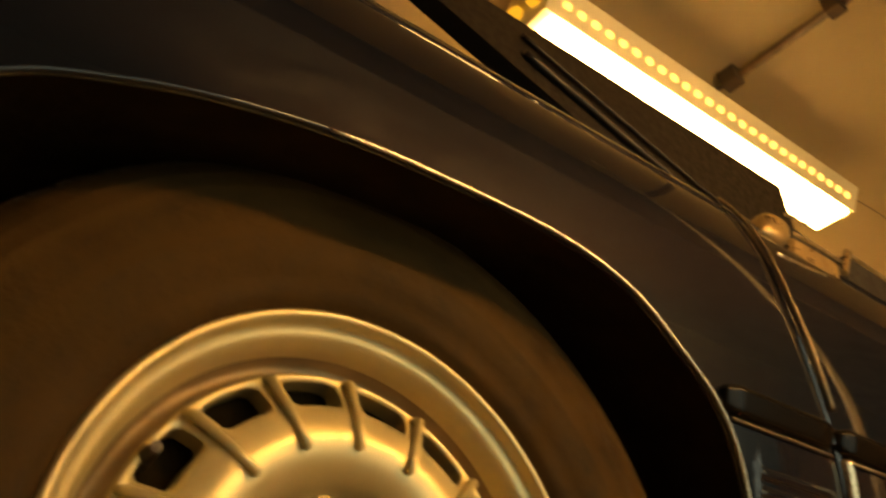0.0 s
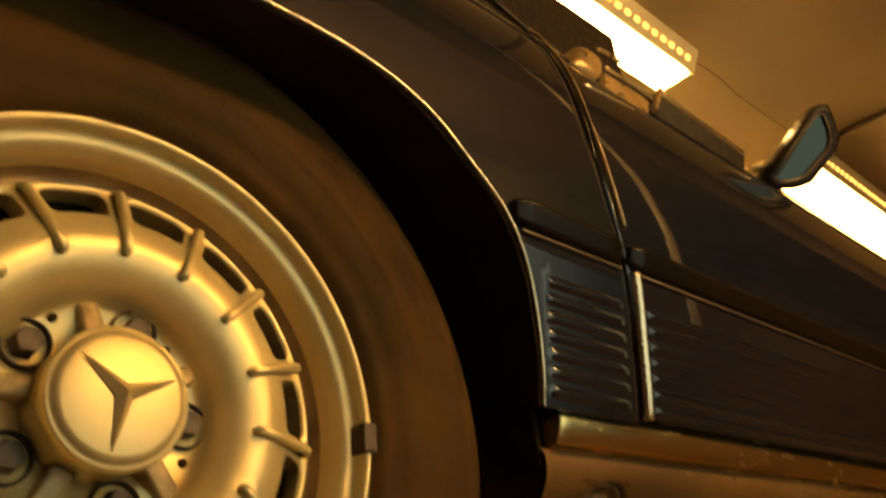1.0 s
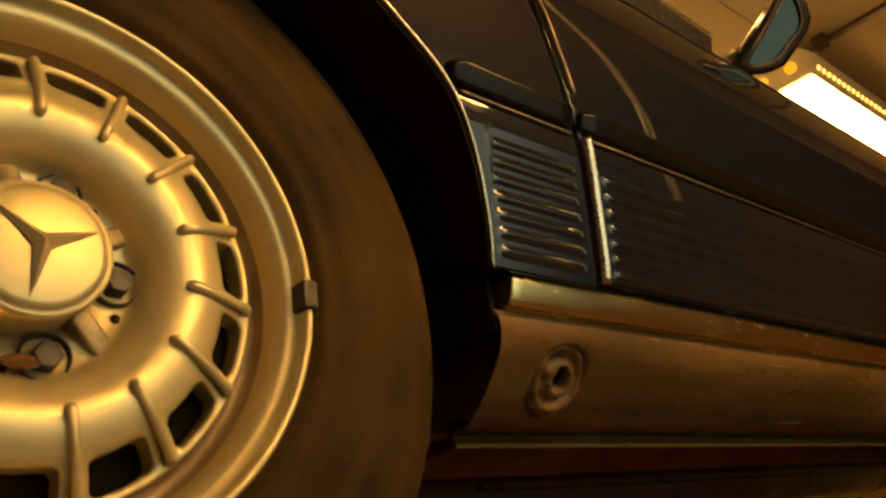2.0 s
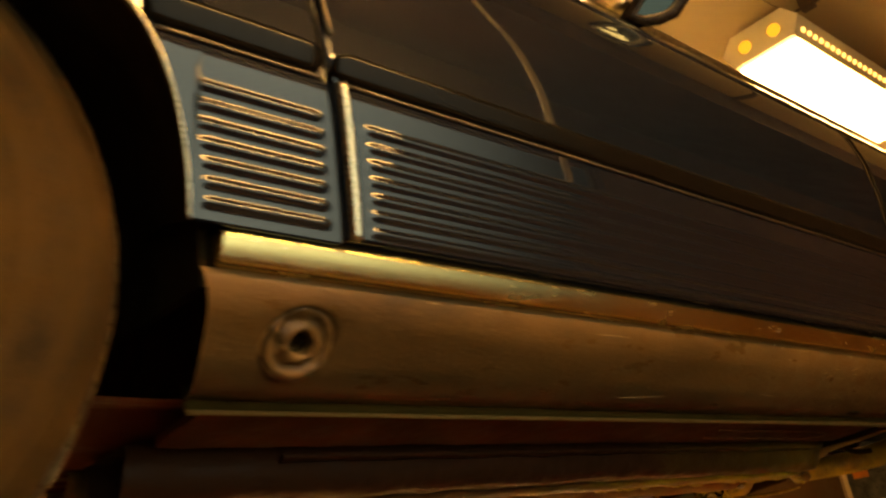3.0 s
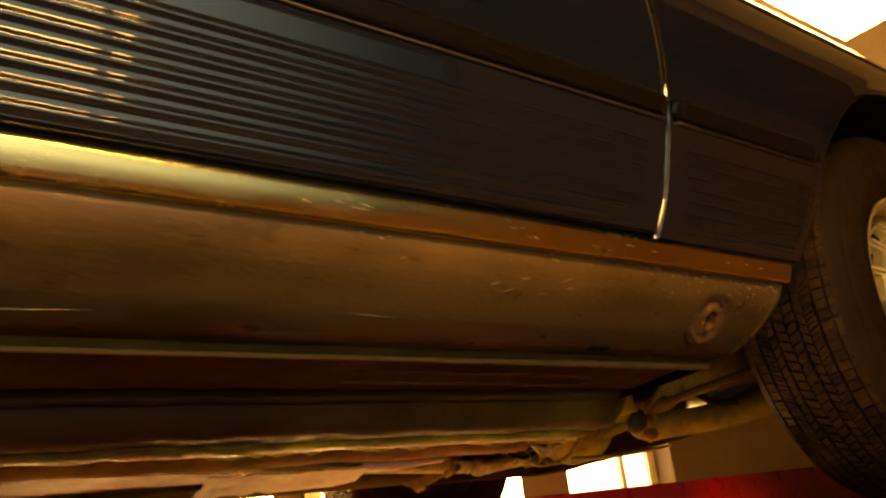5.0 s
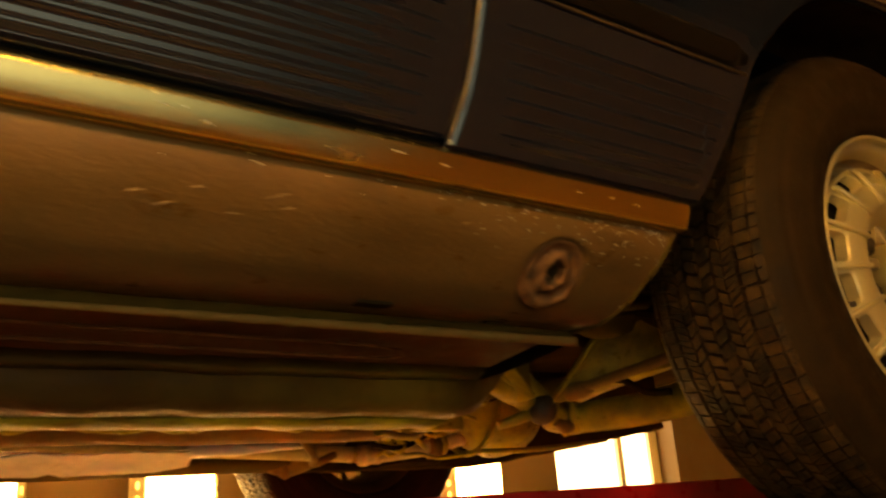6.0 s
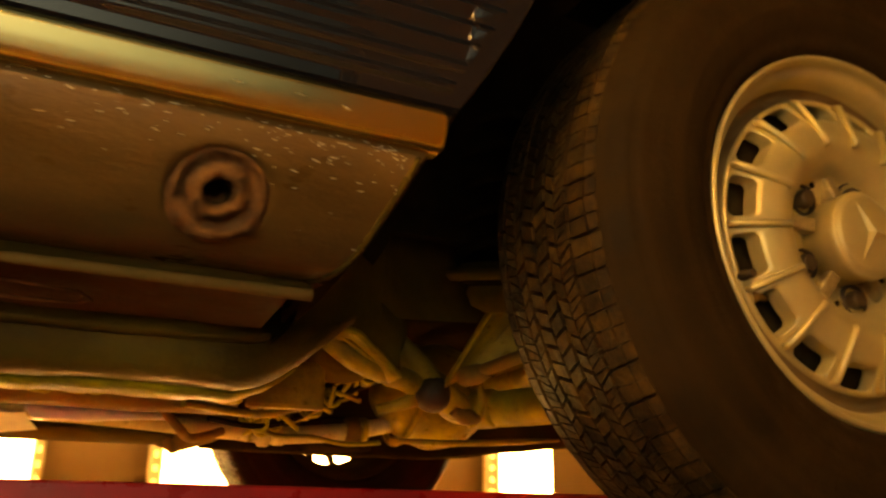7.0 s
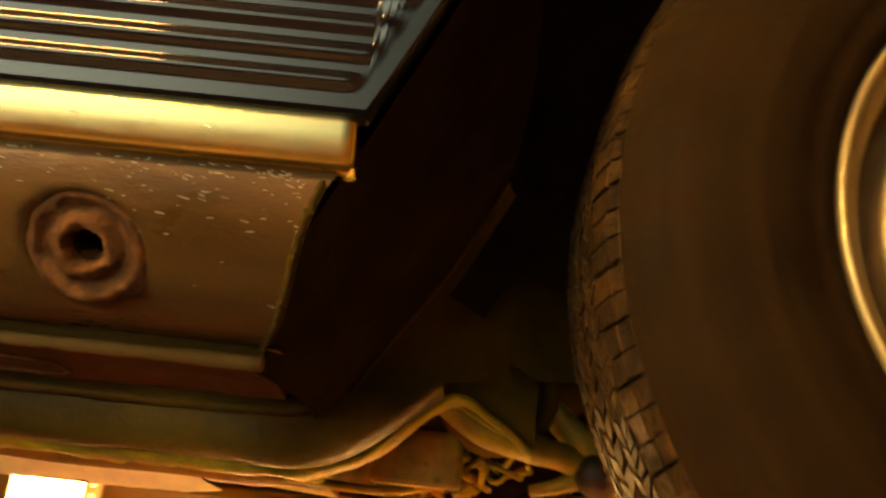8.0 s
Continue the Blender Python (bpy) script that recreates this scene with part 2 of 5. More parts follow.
def lathe(profile, n=96, a0=0.0, a1=2 * math.pi):
    """Turns (radius, y) round the y axis."""
    full = abs(a1 - a0 - 2 * math.pi) < 1e-6
    A = np.linspace(a0, a1, n, endpoint=not full)
    pr = np.array(profile)
    P = np.stack([np.outer(np.cos(A), pr[:, 0]), np.repeat(pr[None, :, 1], len(A), 0), np.outer(np.sin(A), pr[:, 0])], -1)
    return grid_bm(P, closed_u=full)


def smooth_path(pts, n):
    pts = [Vector(p) for p in pts]
    out = []
    m = len(pts) - 1
    for k in range(n):
        t = k / (n - 1) * m
        i = min(int(t), m - 1)
        u = t - i
        p0, p1, p2, p3 = pts[max(i - 1, 0)], pts[i], pts[i + 1], pts[min(i + 2, m)]
        out.append(0.5 * ((2 * p1) + (p2 - p0) * u + (2 * p0 - 5 * p1 + 4 * p2 - p3) * u * u + (3 * p1 - p0 - 3 * p2 + p3) * u ** 3))
    return out


def tube(pts, radius, n=12, steps=0, cap=True, bm=None, flat=1.0):
    """A round bar along a path; radius a number or one for each point."""
    path = smooth_path(pts, steps) if steps else [Vector(p) for p in pts]
    rad = [float(r) for r in radius] if isinstance(radius, (list, tuple)) else [float(radius)] * len(path)
    if len(rad) != len(path):
        rad = [float(r) for r in np.interp(np.linspace(0, 1, len(path)), np.linspace(0, 1, len(rad)), rad)]
    bm = bm or bmesh.new()
    rings = []
    up = Vector((0, 0, 1))
    for i, p in enumerate(path):
        d = (path[min(i + 1, len(path) - 1)] - path[max(i - 1, 0)]).normalized()
        s = d.cross(up)
        if s.length < 0.05:
            s = d.cross(Vector((0, 1, 0)))
        s.normalize()
        w = s.cross(d).normalized()
        rings.append([bm.verts.new(p + rad[i] * (math.cos(a) * s + flat * math.sin(a) * w)) for a in [2 * math.pi * k / n for k in range(n)]])
    for a, b in zip(rings, rings[1:]):
        for k in range(n):
            bm.faces.new((a[k], a[(k + 1) % n], b[(k + 1) % n], b[k])).smooth = True
    if cap:
        bm.faces.new(rings[0])
        bm.faces.new(rings[-1])
    return bm


def extrude_section(section, xs, close=True):
    """Sweeps a closed (y, z) section along x."""
    s = np.array(section)
    P = np.stack([np.column_stack([np.full(len(s), x), s]) for x in xs])
    bm = grid_bm(P, closed_v=close, smooth=False)
    if close:
        bm.verts.ensure_lookup_table()
        n = len(s)
        bm.faces.new([bm.verts[i] for i in range(n)])
        bm.faces.new([bm.verts[len(xs) * n - n + i] for i in range(n)])
    return bm


# ---- the room ----
X0, X1, Y0, Y1, ZC = -4.0, 6.9, -1.30, 2.56, ZH + 1.52


def setting(name, bm, material, label, category):
    ob = part(name, bm, material, None)
    return tagged(ob, label, category, kind="structure")


setting("floor", box((X0 - 0.2, Y0 - 0.2, -0.2), (X1 + 0.2, Y1 + 0.2, 0)), M_FLOOR, "grey stained concrete workshop floor", "floor")
setting("ceiling", box((X0 - 0.2, Y0 - 0.2, ZC), (X1 + 0.2, Y1 + 0.2, ZC + 0.2)), M_CEIL, "cream painted workshop ceiling with faint stains", "ceiling")
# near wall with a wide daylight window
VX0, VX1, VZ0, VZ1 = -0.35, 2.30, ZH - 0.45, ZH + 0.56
bmn = bmesh.new()
add_box(bmn, (X0 - 0.2, Y0 - 0.2, 0), (VX0, Y0, ZC))
add_box(bmn, (VX1, Y0 - 0.2, 0), (X1 + 0.2, Y0, ZC))
add_box(bmn, (VX0, Y0 - 0.2, 0), (VX1, Y0, VZ0))
add_box(bmn, (VX0, Y0 - 0.2, VZ1), (VX1, Y0, ZC))
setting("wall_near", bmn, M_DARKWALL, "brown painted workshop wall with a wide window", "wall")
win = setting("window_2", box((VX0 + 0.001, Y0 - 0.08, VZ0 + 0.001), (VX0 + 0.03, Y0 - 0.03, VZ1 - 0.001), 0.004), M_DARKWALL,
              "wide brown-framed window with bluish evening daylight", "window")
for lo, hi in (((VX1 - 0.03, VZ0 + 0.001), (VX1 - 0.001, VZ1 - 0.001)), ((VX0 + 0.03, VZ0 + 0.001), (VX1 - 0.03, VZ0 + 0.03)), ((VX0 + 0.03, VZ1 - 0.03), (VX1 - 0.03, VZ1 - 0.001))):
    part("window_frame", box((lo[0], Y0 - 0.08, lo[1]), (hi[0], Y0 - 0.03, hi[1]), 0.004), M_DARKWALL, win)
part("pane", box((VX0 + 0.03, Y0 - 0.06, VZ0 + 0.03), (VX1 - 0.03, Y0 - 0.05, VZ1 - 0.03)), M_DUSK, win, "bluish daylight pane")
# unseen soffit, added so the upper flank reflects dark brown
setting("soffit", box((X0 - 0.2, Y0 + 0.001, ZH + 1.06), (X1 + 0.2, -0.50, ZC - 0.001)), M_SOFFIT, "brown boxed-in soffit added out of view to darken paint reflections", "soffit")
setting("wall_front", box((X0 - 0.2, Y0, 0.0), (X0, Y1, ZC)), M_WALL, "plain beige painted workshop wall", "wall")
setting("wall_end", box((X1, Y0, 0.0), (X1 + 0.2, Y1, ZC)), M_WALL, "beige painted end wall with a poster", "wall")
# far wall with one window opening
WX0, WX1, WZ0, WZ1 = 4.15, 5.03, ZH - 0.55, ZH + 0.75
bmw = bmesh.new()
add_box(bmw, (X0 - 0.2, Y1, 0), (WX0, Y1 + 0.25, ZC))
add_box(bmw, (WX1, Y1, 0), (X1 + 0.2, Y1 + 0.25, ZC))
add_box(bmw, (WX0, Y1, 0), (WX1, Y1 + 0.25, WZ0))
add_box(bmw, (WX0, Y1, WZ1), (WX1, Y1 + 0.25, ZC))
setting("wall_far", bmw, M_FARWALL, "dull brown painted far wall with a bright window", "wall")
win = setting("window_1", box((WX0 + 0.001, Y1 + 0.12, WZ0 + 0.001), (WX0 + 0.07, Y1 + 0.18, WZ1 - 0.001), 0.006), M_HOUSING,
              "bright window with pale wooden frame", "window")
for nm, lo, hi in (("window_frame", (WX1 - 0.07, Y1 + 0.12, WZ0 + 0.001), (WX1 - 0.001, Y1 + 0.18, WZ1 - 0.001)),
                   ("window_frame", (WX0 + 0.56, Y1 + 0.12, WZ0 + 0.07), (WX0 + 0.6, Y1 + 0.18, WZ1 - 0.07)),
                   ("window_frame", (WX0 + 0.07, Y1 + 0.12, WZ0 + 0.001), (WX1 - 0.07, Y1 + 0.18, WZ0 + 0.07)),
                   ("window_frame", (WX0 + 0.07, Y1 + 0.12, WZ1 - 0.07), (WX1 - 0.07, Y1 + 0.18, WZ1 - 0.001))):
    part(nm, box(lo, hi, 0.006), M_HOUSING, win)
for a, b in ((WX0 + 0.07, WX0 + 0.56), (WX0 + 0.6, WX1 - 0.07)):
    part("pane", box((a, Y1 + 0.145, WZ0 + 0.07), (b, Y1 + 0.155, WZ1 - 0.07)), M_DAY, win, "overexposed bright pane")


# ---- lamps ----
def lamp_fixture(name, length, label, group, holes=30, w=0.31, light=None):
    """Fixture along x, light side down; its origin at the middle of the back."""
    root = empty(name, (0, 0, 0), label, "lamp", group)
    h = 0.13
    sec = [(-w / 2 + 0.05, 0), (w / 2 - 0.05, 0), (w / 2, -0.06), (w / 2 - 0.035, -h), (w / 2 - 0.045, -h + 0.004),
           (-w / 2 + 0.045, -h + 0.004), (-w / 2 + 0.035, -h), (-w / 2, -0.06)]
    part("housing", extrude_section(sec, [-length / 2 - 0.03, length / 2 + 0.03]), M_HOUSING, root, "cream sheet metal housing")
    part("diffuser", box((-length / 2, -w / 2 + 0.04, -h - 0.012), (length / 2, w / 2 - 0.04, -h + 0.002), 0.004), light or M_LAMP, root,
         "glowing white light panel")
    # row of lit slots along both slanted sides
    for side in (-1, 1):
        for k in range(holes):
            x = -length / 2 + length * (k + 0.5) / holes
            bm = bmesh.new()
            a = Vector((0, side * (w / 2 - 0.0195), -0.099))
            dn = Vector((0, side * -0.035, -0.07)).normalized()
            out = Vector((0, side * 0.07, -0.035)).normalized()
            vs = []
            for u, v in ((-1, -0.6), (-0.6, -1), (0.6, -1), (1, -0.6), (1, 0.6), (0.6, 1), (-0.6, 1), (-1, 0.6)):
                vs.append(Vector((x + u * length / holes * 0.27, 0, 0)) + a + dn * v * 0.008 + out * 0.004)
            lo = [bm.verts.new(v) for v in vs]
            hi = [bm.verts.new(v - out * 0.006) for v in vs]
            bm.faces.new(lo)
            for i in range(8):
                bm.faces.new((lo[i], hi[i], hi[(i + 1) % 8], lo[(i + 1) % 8]))
            part("light_slot", bm, M_HOLE, root)
    for side in (-1, 1):
        for yy in (-0.19 * w, 0.19 * w):
            o = part("end_cap", lathe([(0.0, -0.014), (0.02, -0.014), (0.026, -0.006), (0.026, 0.006), (0.0, 0.006)], 8), M_AMBER, root,
                 "amber lamp holder cap given its own glow")
            o.matrix_basis = pose(side * (length / 2 + 0.033), yy, -0.07, 0, 0, 90 * side)
    return root


LZ = ZH + 1.35 + 0.142
lamp_a = lamp_fixture("ceiling_lamp", 1.19, "lit narrow cream fluorescent fixture with perforated sides on the ceiling", "ceiling lamps", 26, 0.187, M_TUBE)
lamp_a.matrix_basis = pose(1.28, 0.4055, LZ)
lamp_b = lamp_fixture("ceiling_lamp", 1.19, "lit wide cream fluorescent fixture with perforated sides on the ceiling", "ceiling lamps", 26)
lamp_b.matrix_basis = pose(3.46, 0.467, LZ)
# third fixture is added out of view to light the front wheel
lamp_fill = copy_thing(lamp_b, pose(-0.9, 0.467, LZ))
# upright fixtures on the far wall
def upright(x):
    return pose(x, Y1 - 0.001, ZH - 0.35) @ Matrix.Rotation(radians(90), 4, "Y") @ Matrix.Rotation(radians(-90), 4, "X")


lamp_w = lamp_fixture("wall_lamp", 1.19, "lit fluorescent fixture mounted upright on the far wall", "wall lamps", 26)
lamp_w.matrix_basis = upright(0.80)
for x in (1.66, 2.29, 2.74, 3.575):
    copy_thing(lamp_w, upright(x))
# one lengthwise over the window in the near wall
o = copy_thing(lamp_a, pose(0.81, Y0 + 0.001, ZH + 0.70) @ Matrix.Rotation(radians(90), 4, "X"))
o.name = "wall_lamp"
tagged(o, "lit fluorescent fixture mounted lengthwise over the window", "lamp", "wall lamps")
# stems that hold the fixtures to the ceiling
for lp, x in ((lamp_a, 1.28), (lamp_b, 3.46), (lamp_fill, -0.9)):
    for dx in (-0.45, 0.45):
        part("stem", tube([(dx, 0, -0.002), (dx, 0, ZC - LZ)], 0.012, 8), M_PIPE, lp)

# ---- the car ----
car = empty("car", (0, 0, ZH), "dark blue vintage roadster with ribbed flanks on a red lift", "car")
PROF = np.array([(-0.044, 0.024), (-0.052, 0.05), (-0.068, 0.115), (-0.078, 0.155), (-0.085, 0.20), (-0.090, 0.26), (-0.090, 0.32),
                 (-0.083, 0.385), (-0.066, 0.445), (-0.038, 0.492), (0.004, 0.525), (0.06, 0.548), (0.14, 0.56)])
PS = np.array([tuple(p) for p in smooth_path([(0, y, z) for y, z in PROF], 240)])[:, 1:]


def side_y(z):
    return float(np.interp(z, PS[:200, 1], PS[:200, 0]))


RIBS = [0.1305, 0.115, 0.0995, 0.084, 0.0685, 0.053, 0.0375]


def rib(z):
    h = 0.0
    for r in RIBS:
        d = abs(z - r) / 0.0064
        if d < 1:
            h = max(h, 0.00135 * (1 + math.cos(math.pi * d)))
    return h


def sstep(a, b, x):
    t = min(1, max(0, (x - a) / (b - a)))
    return t * t * (3 - 2 * t)


def gap_front(z):
    return float(np.interp(z, [0.024, 0.075, 0.12, 0.155, 0.19, 0.26, 0.32, 0.39, 0.45, 0.5, 0.56], [0.504, 0.496, 0.489, 0.481, 0.473, 0.455, 0.443, 0.438, 0.43, 0.405, 0.38]))


def gap_rear(z):
    return float(np.interp(z, [0.022, 0.071, 0.1, 0.14, 0.19, 0.25, 0.4, 0.56], [1.682, 1.696, 1.700, 1.703, 1.705, 1.708, 1.712, 1.714]))


FA = [(-0.42, 0.02), (-0.40, 0.09), (-0.355, 0.145), (-0.28, 0.206), (-0.229, 0.231), (-0.166, 0.251), (-0.084, 0.266), (0.006, 0.271),
      (0.119, 0.269), (0.197, 0.250), (0.254, 0.213), (0.300, 0.175), (0.330, 0.127), (0.347, 0.073), (0.355, 0.022)]
RA = [(1.996, 0.02), (2.016, 0.053), (2.037, 0.092), (2.056, 0.135), (2.084, 0.19), (2.141, 0.248), (2.215, 0.302), (2.33, 0.352),
      (2.48, 0.372), (2.60, 0.35), (2.71, 0.28), (2.78, 0.19), (2.82, 0.1), (2.84, 0.02)]
FAc = np.array([tuple(p) for p in smooth_path([(x, 0, z) for x, z in FA], 140)])[:, (0, 2)]
RAc = np.array([tuple(p) for p in smooth_path([(x, 0, z) for x, z in RA], 140)])[:, (0, 2)]
BOT = 0.024


def flank(cols, xa, xb, arch, rib_a, rib_b, rows=190, low=BOT):
    """A body side panel: columns from front to rear, edges following the gap lines, cut out over the wheel."""
    P = []
    x_first, x_last = cols[0], cols[-1]
    for c in cols:
        zl = low
        if arch is not None and arch[0, 0] <= c <= arch[-1, 0]:
            zl = max(low, float(np.interp(c, arch[:, 0], arch[:, 1])))
        s0 = float(np.interp(zl, PS[:200, 1], np.arange(200)))
        col = []
        for k in range(rows):
            v = k / (rows - 1)
            g = 0.28 * v / 0.62 if v < 0.62 else 0.28 + 0.72 * (v - 0.62) / 0.38
            s = s0 + (239 - s0) * g
            y, z = np.interp(s, np.arange(240), PS[:, 0]), np.interp(s, np.arange(240), PS[:, 1])
            x = c
            if xa:
                w = sstep(x_first + 0.12, x_first, c)
                x += w * (xa(z) - x_first)
            if xb:
                w = sstep(x_last - 0.12, x_last, c)
                x += w * (xb(z) - x_last)
            e = sstep(rib_a, rib_a + 0.012, c) * (1 - sstep(rib_b - 0.010, rib_b, c))
            e *= 1 - math.exp(-((c - 1.702) / 0.045) ** 2)
            y += 0.007 * math.exp(-((z - 0.447) / 0.0045) ** 2)
            if arch is not None:
                d = float(np.min(np.hypot(arch[:, 0] - x, arch[:, 1] - z)))
                y -= (0.0 if c < 1 else 0.0025) * math.exp(-(d / 0.014) ** 2) * sstep(0.06, 0.14, z)
                e *= sstep(0.008, 0.018, d)
            y -= rib(z) * e
            col.append((x, y, z))
        P.append(col)
    bm = grid_bm(np.array(P))
    return bm


def turned_edge(bm, depth=0.02):
    """Turns the panel's free edges inwards, so that it has thickness."""
    es = [e for e in bm.edges if len(e.link_faces) == 1]
    r = bmesh.ops.extrude_edge_only(bm, edges=es)
    for v in r["geom"]:
        if isinstance(v, bmesh.types.BMVert):
            v.co.y += depth
    return bm


fx = np.unique(np.concatenate([np.linspace(-0.75, -0.42, 14), FAc[:, 0][::2], np.linspace(0.355, 0.486, 40)]))
fender = part("front_fender", turned_edge(flank(list(fx), None, lambda z: gap_front(z) - 0.004, FAc, 0.345, 0.475), 0.006), M_PAINT, car,
              "glossy dark blue fender with short ribs")
door = part("door", turned_edge(flank(list(np.unique(np.concatenate([np.linspace(0.494, 0.62, 44), np.linspace(0.62, 1.58, 36), np.linspace(1.58, 1.700, 28)]))),
                                      lambda z: gap_front(z) + 0.004, lambda z: gap_rear(z) - 0.002, None, 0.516, 1.80, low=0.0305)), M_PAINT, car, "glossy dark blue door with long ribs")
qx = np.unique(np.concatenate([np.linspace(1.704, 1.97, 34), np.linspace(1.975, 2.10, 90), RAc[:, 0][::2], np.linspace(2.84, WB + 1.05, 20)]))
quarter = part("quarter_panel", turned_edge(flank(list(qx), lambda z: gap_rear(z) + 0.002, None, RAc, 1.60, 2.05)), M_PAINT, car,
               "glossy dark blue rear quarter with ribs")
# mirror-image far side, plain
MID = 0.82


def far_side(x):
    return 2 * MID - x


for src, nm in ((fender, "front_fender"), (door, "door"), (quarter, "quarter_panel")):
    bm = bmesh.new()
    bm.from_mesh(src.data)
    for v in bm.verts:
        v.co.y = far_side(v.co.y)
    bmesh.ops.reverse_faces(bm, faces=bm.faces)
    part(nm, bm, M_PAINT, car, "glossy dark blue panel of the far flank")
# rolled arch edge: chrome over the rear half for the lamp's glint, painted ahead
lip = [(x, side_y(max(z, 0.025)) - 0.001 * sstep(0.06, 0.14, z), max(z, 0.02)) for x, z in FAc if z > 0.021]
part("arch_lip", tube([p for p in lip if p[0] > -0.09], [0.0006] + [0.0016] * 20 + [0.0012], 8), M_CHROME, car, "wheel arch edge chromed where the lamp glints on it")
part("arch_lip", tube([p for p in lip if p[0] < -0.085], 0.0013, 8), M_PAINT, car, "painted wheel arch edge")


# wheel wells
def well(x, arch, name):
    pts = [(p[0], p[1]) for p in arch if p[1] > 0.021]
    rows = []
    for (a, z) in pts:
        rows.append([(a, side_y(max(z, 0.025)) + 0.0035, z), (a + (a - x) * 0.03, 0.03, z + 0.03), (a + (a - x) * 0.06, 0.12, z + 0.045),
                     (a + (a - x) * 0.06, 0.30, z + 0.045), (x + (a - x) * 0.8, 0.36, z * 0.8)])
    bm = grid_bm(np.array(rows))
    part(name, bm, M_BLACK, car, "dark undersealed wheel well", recalc=False)


well(0, FAc, "wheel_well")
well(WB, RAc, "wheel_well")
bm = bmesh.new()
add_box(bm, (-0.6, 0.352, -0.02), (0.42, 0.37, 0.5))
part("inner_wing", bm, M_BLACK, car, "dark undersealed inner wing")
bm = bmesh.new()
add_box(bm, (1.95, 0.372, 0.07), (3.0, 0.39, 0.5))
part("inner_wing", bm, M_BLACK, car, "dark undersealed inner wing")
# well walls ahead of and behind the wheels, down to the sill
part("splash_panel", extrude_section([(-0.012, -0.02), (0.36, 0.0), (0.36, 0.32), (-0.04, 0.32), (-0.03, 0.04), (-0.012, 0.03)], [0.377, 0.384]), M_BLACK, car)
outer = [(1.928, 0.104, -0.100), (1.934, 0.100, -0.085), (1.950, 0.04, -0.068), (1.966, 0.0, -0.040), (1.986, -0.012, -0.006), (2.035, -0.03, 0.09), (2.085, -0.045, 0.19)]
inner = [(1.946, 0.32, -0.108), (1.956, 0.32, -0.098), (1.968, 0.32, -0.085), (1.985, 0.30, -0.061), (2.012, 0.30, -0.018), (2.053, 0.30, 0.045), (2.10, 0.30, 0.14)]
P = [[tuple(Vector(o).lerp(Vector(i), t) + Vector((0.012 * math.sin(math.pi * t), 0, 0))) for t in np.linspace(0, 1, 9)] for o, i in zip(outer, inner)]
part("splash_panel", grid_bm(np.array(P)), M_BLACK, car, "dark sloping panel ahead of the rear wheel")
part("panel_seam", tube(inner, 0.0024, 8, 20), M_RUST, car, "pale seam of the splash panel")
wall = []
for (x, y, z), lows in zip(inner, ((-0.11, -0.05, -0.025, 0.0), (-0.100, -0.045, -0.02, 0.0), (-0.09, -0.04, -0.01, 0.0), (-0.06, -0.03, 0.0, 0.01), (-0.018, 0.0, 0.02, 0.04), (0.045, 0.06, 0.08, 0.1), (0.14, 0.15, 0.2, 0.25))):
    wall.append([(x, y, z)] + [(max(x + 0.01, xx), yy, zz) for xx, yy, zz in zip((2.0, 2.06, 2.16, 2.5), (0.33, 0.36, 0.44, 0.46), lows)])
part("inner_wing", grid_bm(np.array(wall)), M_WING, car, "brown dusted inner wheel well wall")

# rub strips
def strip(xs, z0, z1, depth, name, label, mat_):
    sec = []
    h = z1 - z0
    for a, k in ((0.0, 0.05), (0.02, 0.45), (0.07, 0.66), (0.16, 0.76), (0.32, 0.86), (0.50, 0.94), (0.62, 0.985), (0.68, 1.0), (0.73, 0.985), (0.80, 0.90), (0.88, 0.72), (0.95, 0.48), (0.985, 0.26), (1.0, 0.05)):
        sec.append((-depth * k, z0 + h * a))
    P = []
    n = len(xs)
    for i, x in enumerate(xs):
        e = 1.0
        end = min(x - xs[0], xs[-1] - x)
        if end < 0.016:
            e = 0.45 + 0.55 * math.sqrt(max(0, end / 0.016))
        zm = (z0 + z1) / 2
        P.append([(x, side_y(z) + b * e + 0.0015, zm + (z - zm) * e) for b, z in sec] + [(x, side_y(zm) + 0.006, z1), (x, side_y(zm) + 0.006, z0)])
    bm = grid_bm(np.array(P), closed_v=True)
    bm.verts.ensure_lookup_table()
    m = len(P[0])
    bm.faces.new([bm.verts[i] for i in range(m)])
    bm.faces.new([bm.verts[(n - 1) * m + i] for i in range(m)])
    return part(name, bm, mat_, car, label)


for xs, lab in ((np.concatenate([np.linspace(0.303, 0.32, 8), np.linspace(0.325, 0.452, 10), np.linspace(0.456, 0.468, 6)]), "black rubber rub strip on the fender"),
                (np.concatenate([np.linspace(0.479, 0.495, 7), np.linspace(0.5, 1.68, 30), np.linspace(1.686, 1.702, 6)]), "black rubber rub strip on the door"),
                (np.concatenate([np.linspace(1.711, 1.725, 6), np.linspace(1.73, 2.066, 12)]), "black rubber rub strip on the quarter")):
    strip(list(xs), 0.168, 0.1985, 0.014, "rub_strip", lab, M_RUBBER)
    a, b = xs[0] + 0.012, xs[-1] - 0.002
    bm = tube([(x, side_y(0.167) - 0.002, 0.1665) for x in np.linspace(a, b, 20)], 0.0018, 8)
    part("strip_edge", bm, M_EDGE, car, "thin worn chrome edge of the rub strip")
# chrome edge guard of the door and thin rear edge
ed = [(gap_front(z) + 0.007, side_y(z) - 0.005, z) for z in np.linspace(0.026, 0.47, 90)]
part("door_edge", tube([p for p in ed if p[2] < 0.166], 0.0054, 10, flat=0.7), M_CHROME, car, "worn chrome door edge guard")
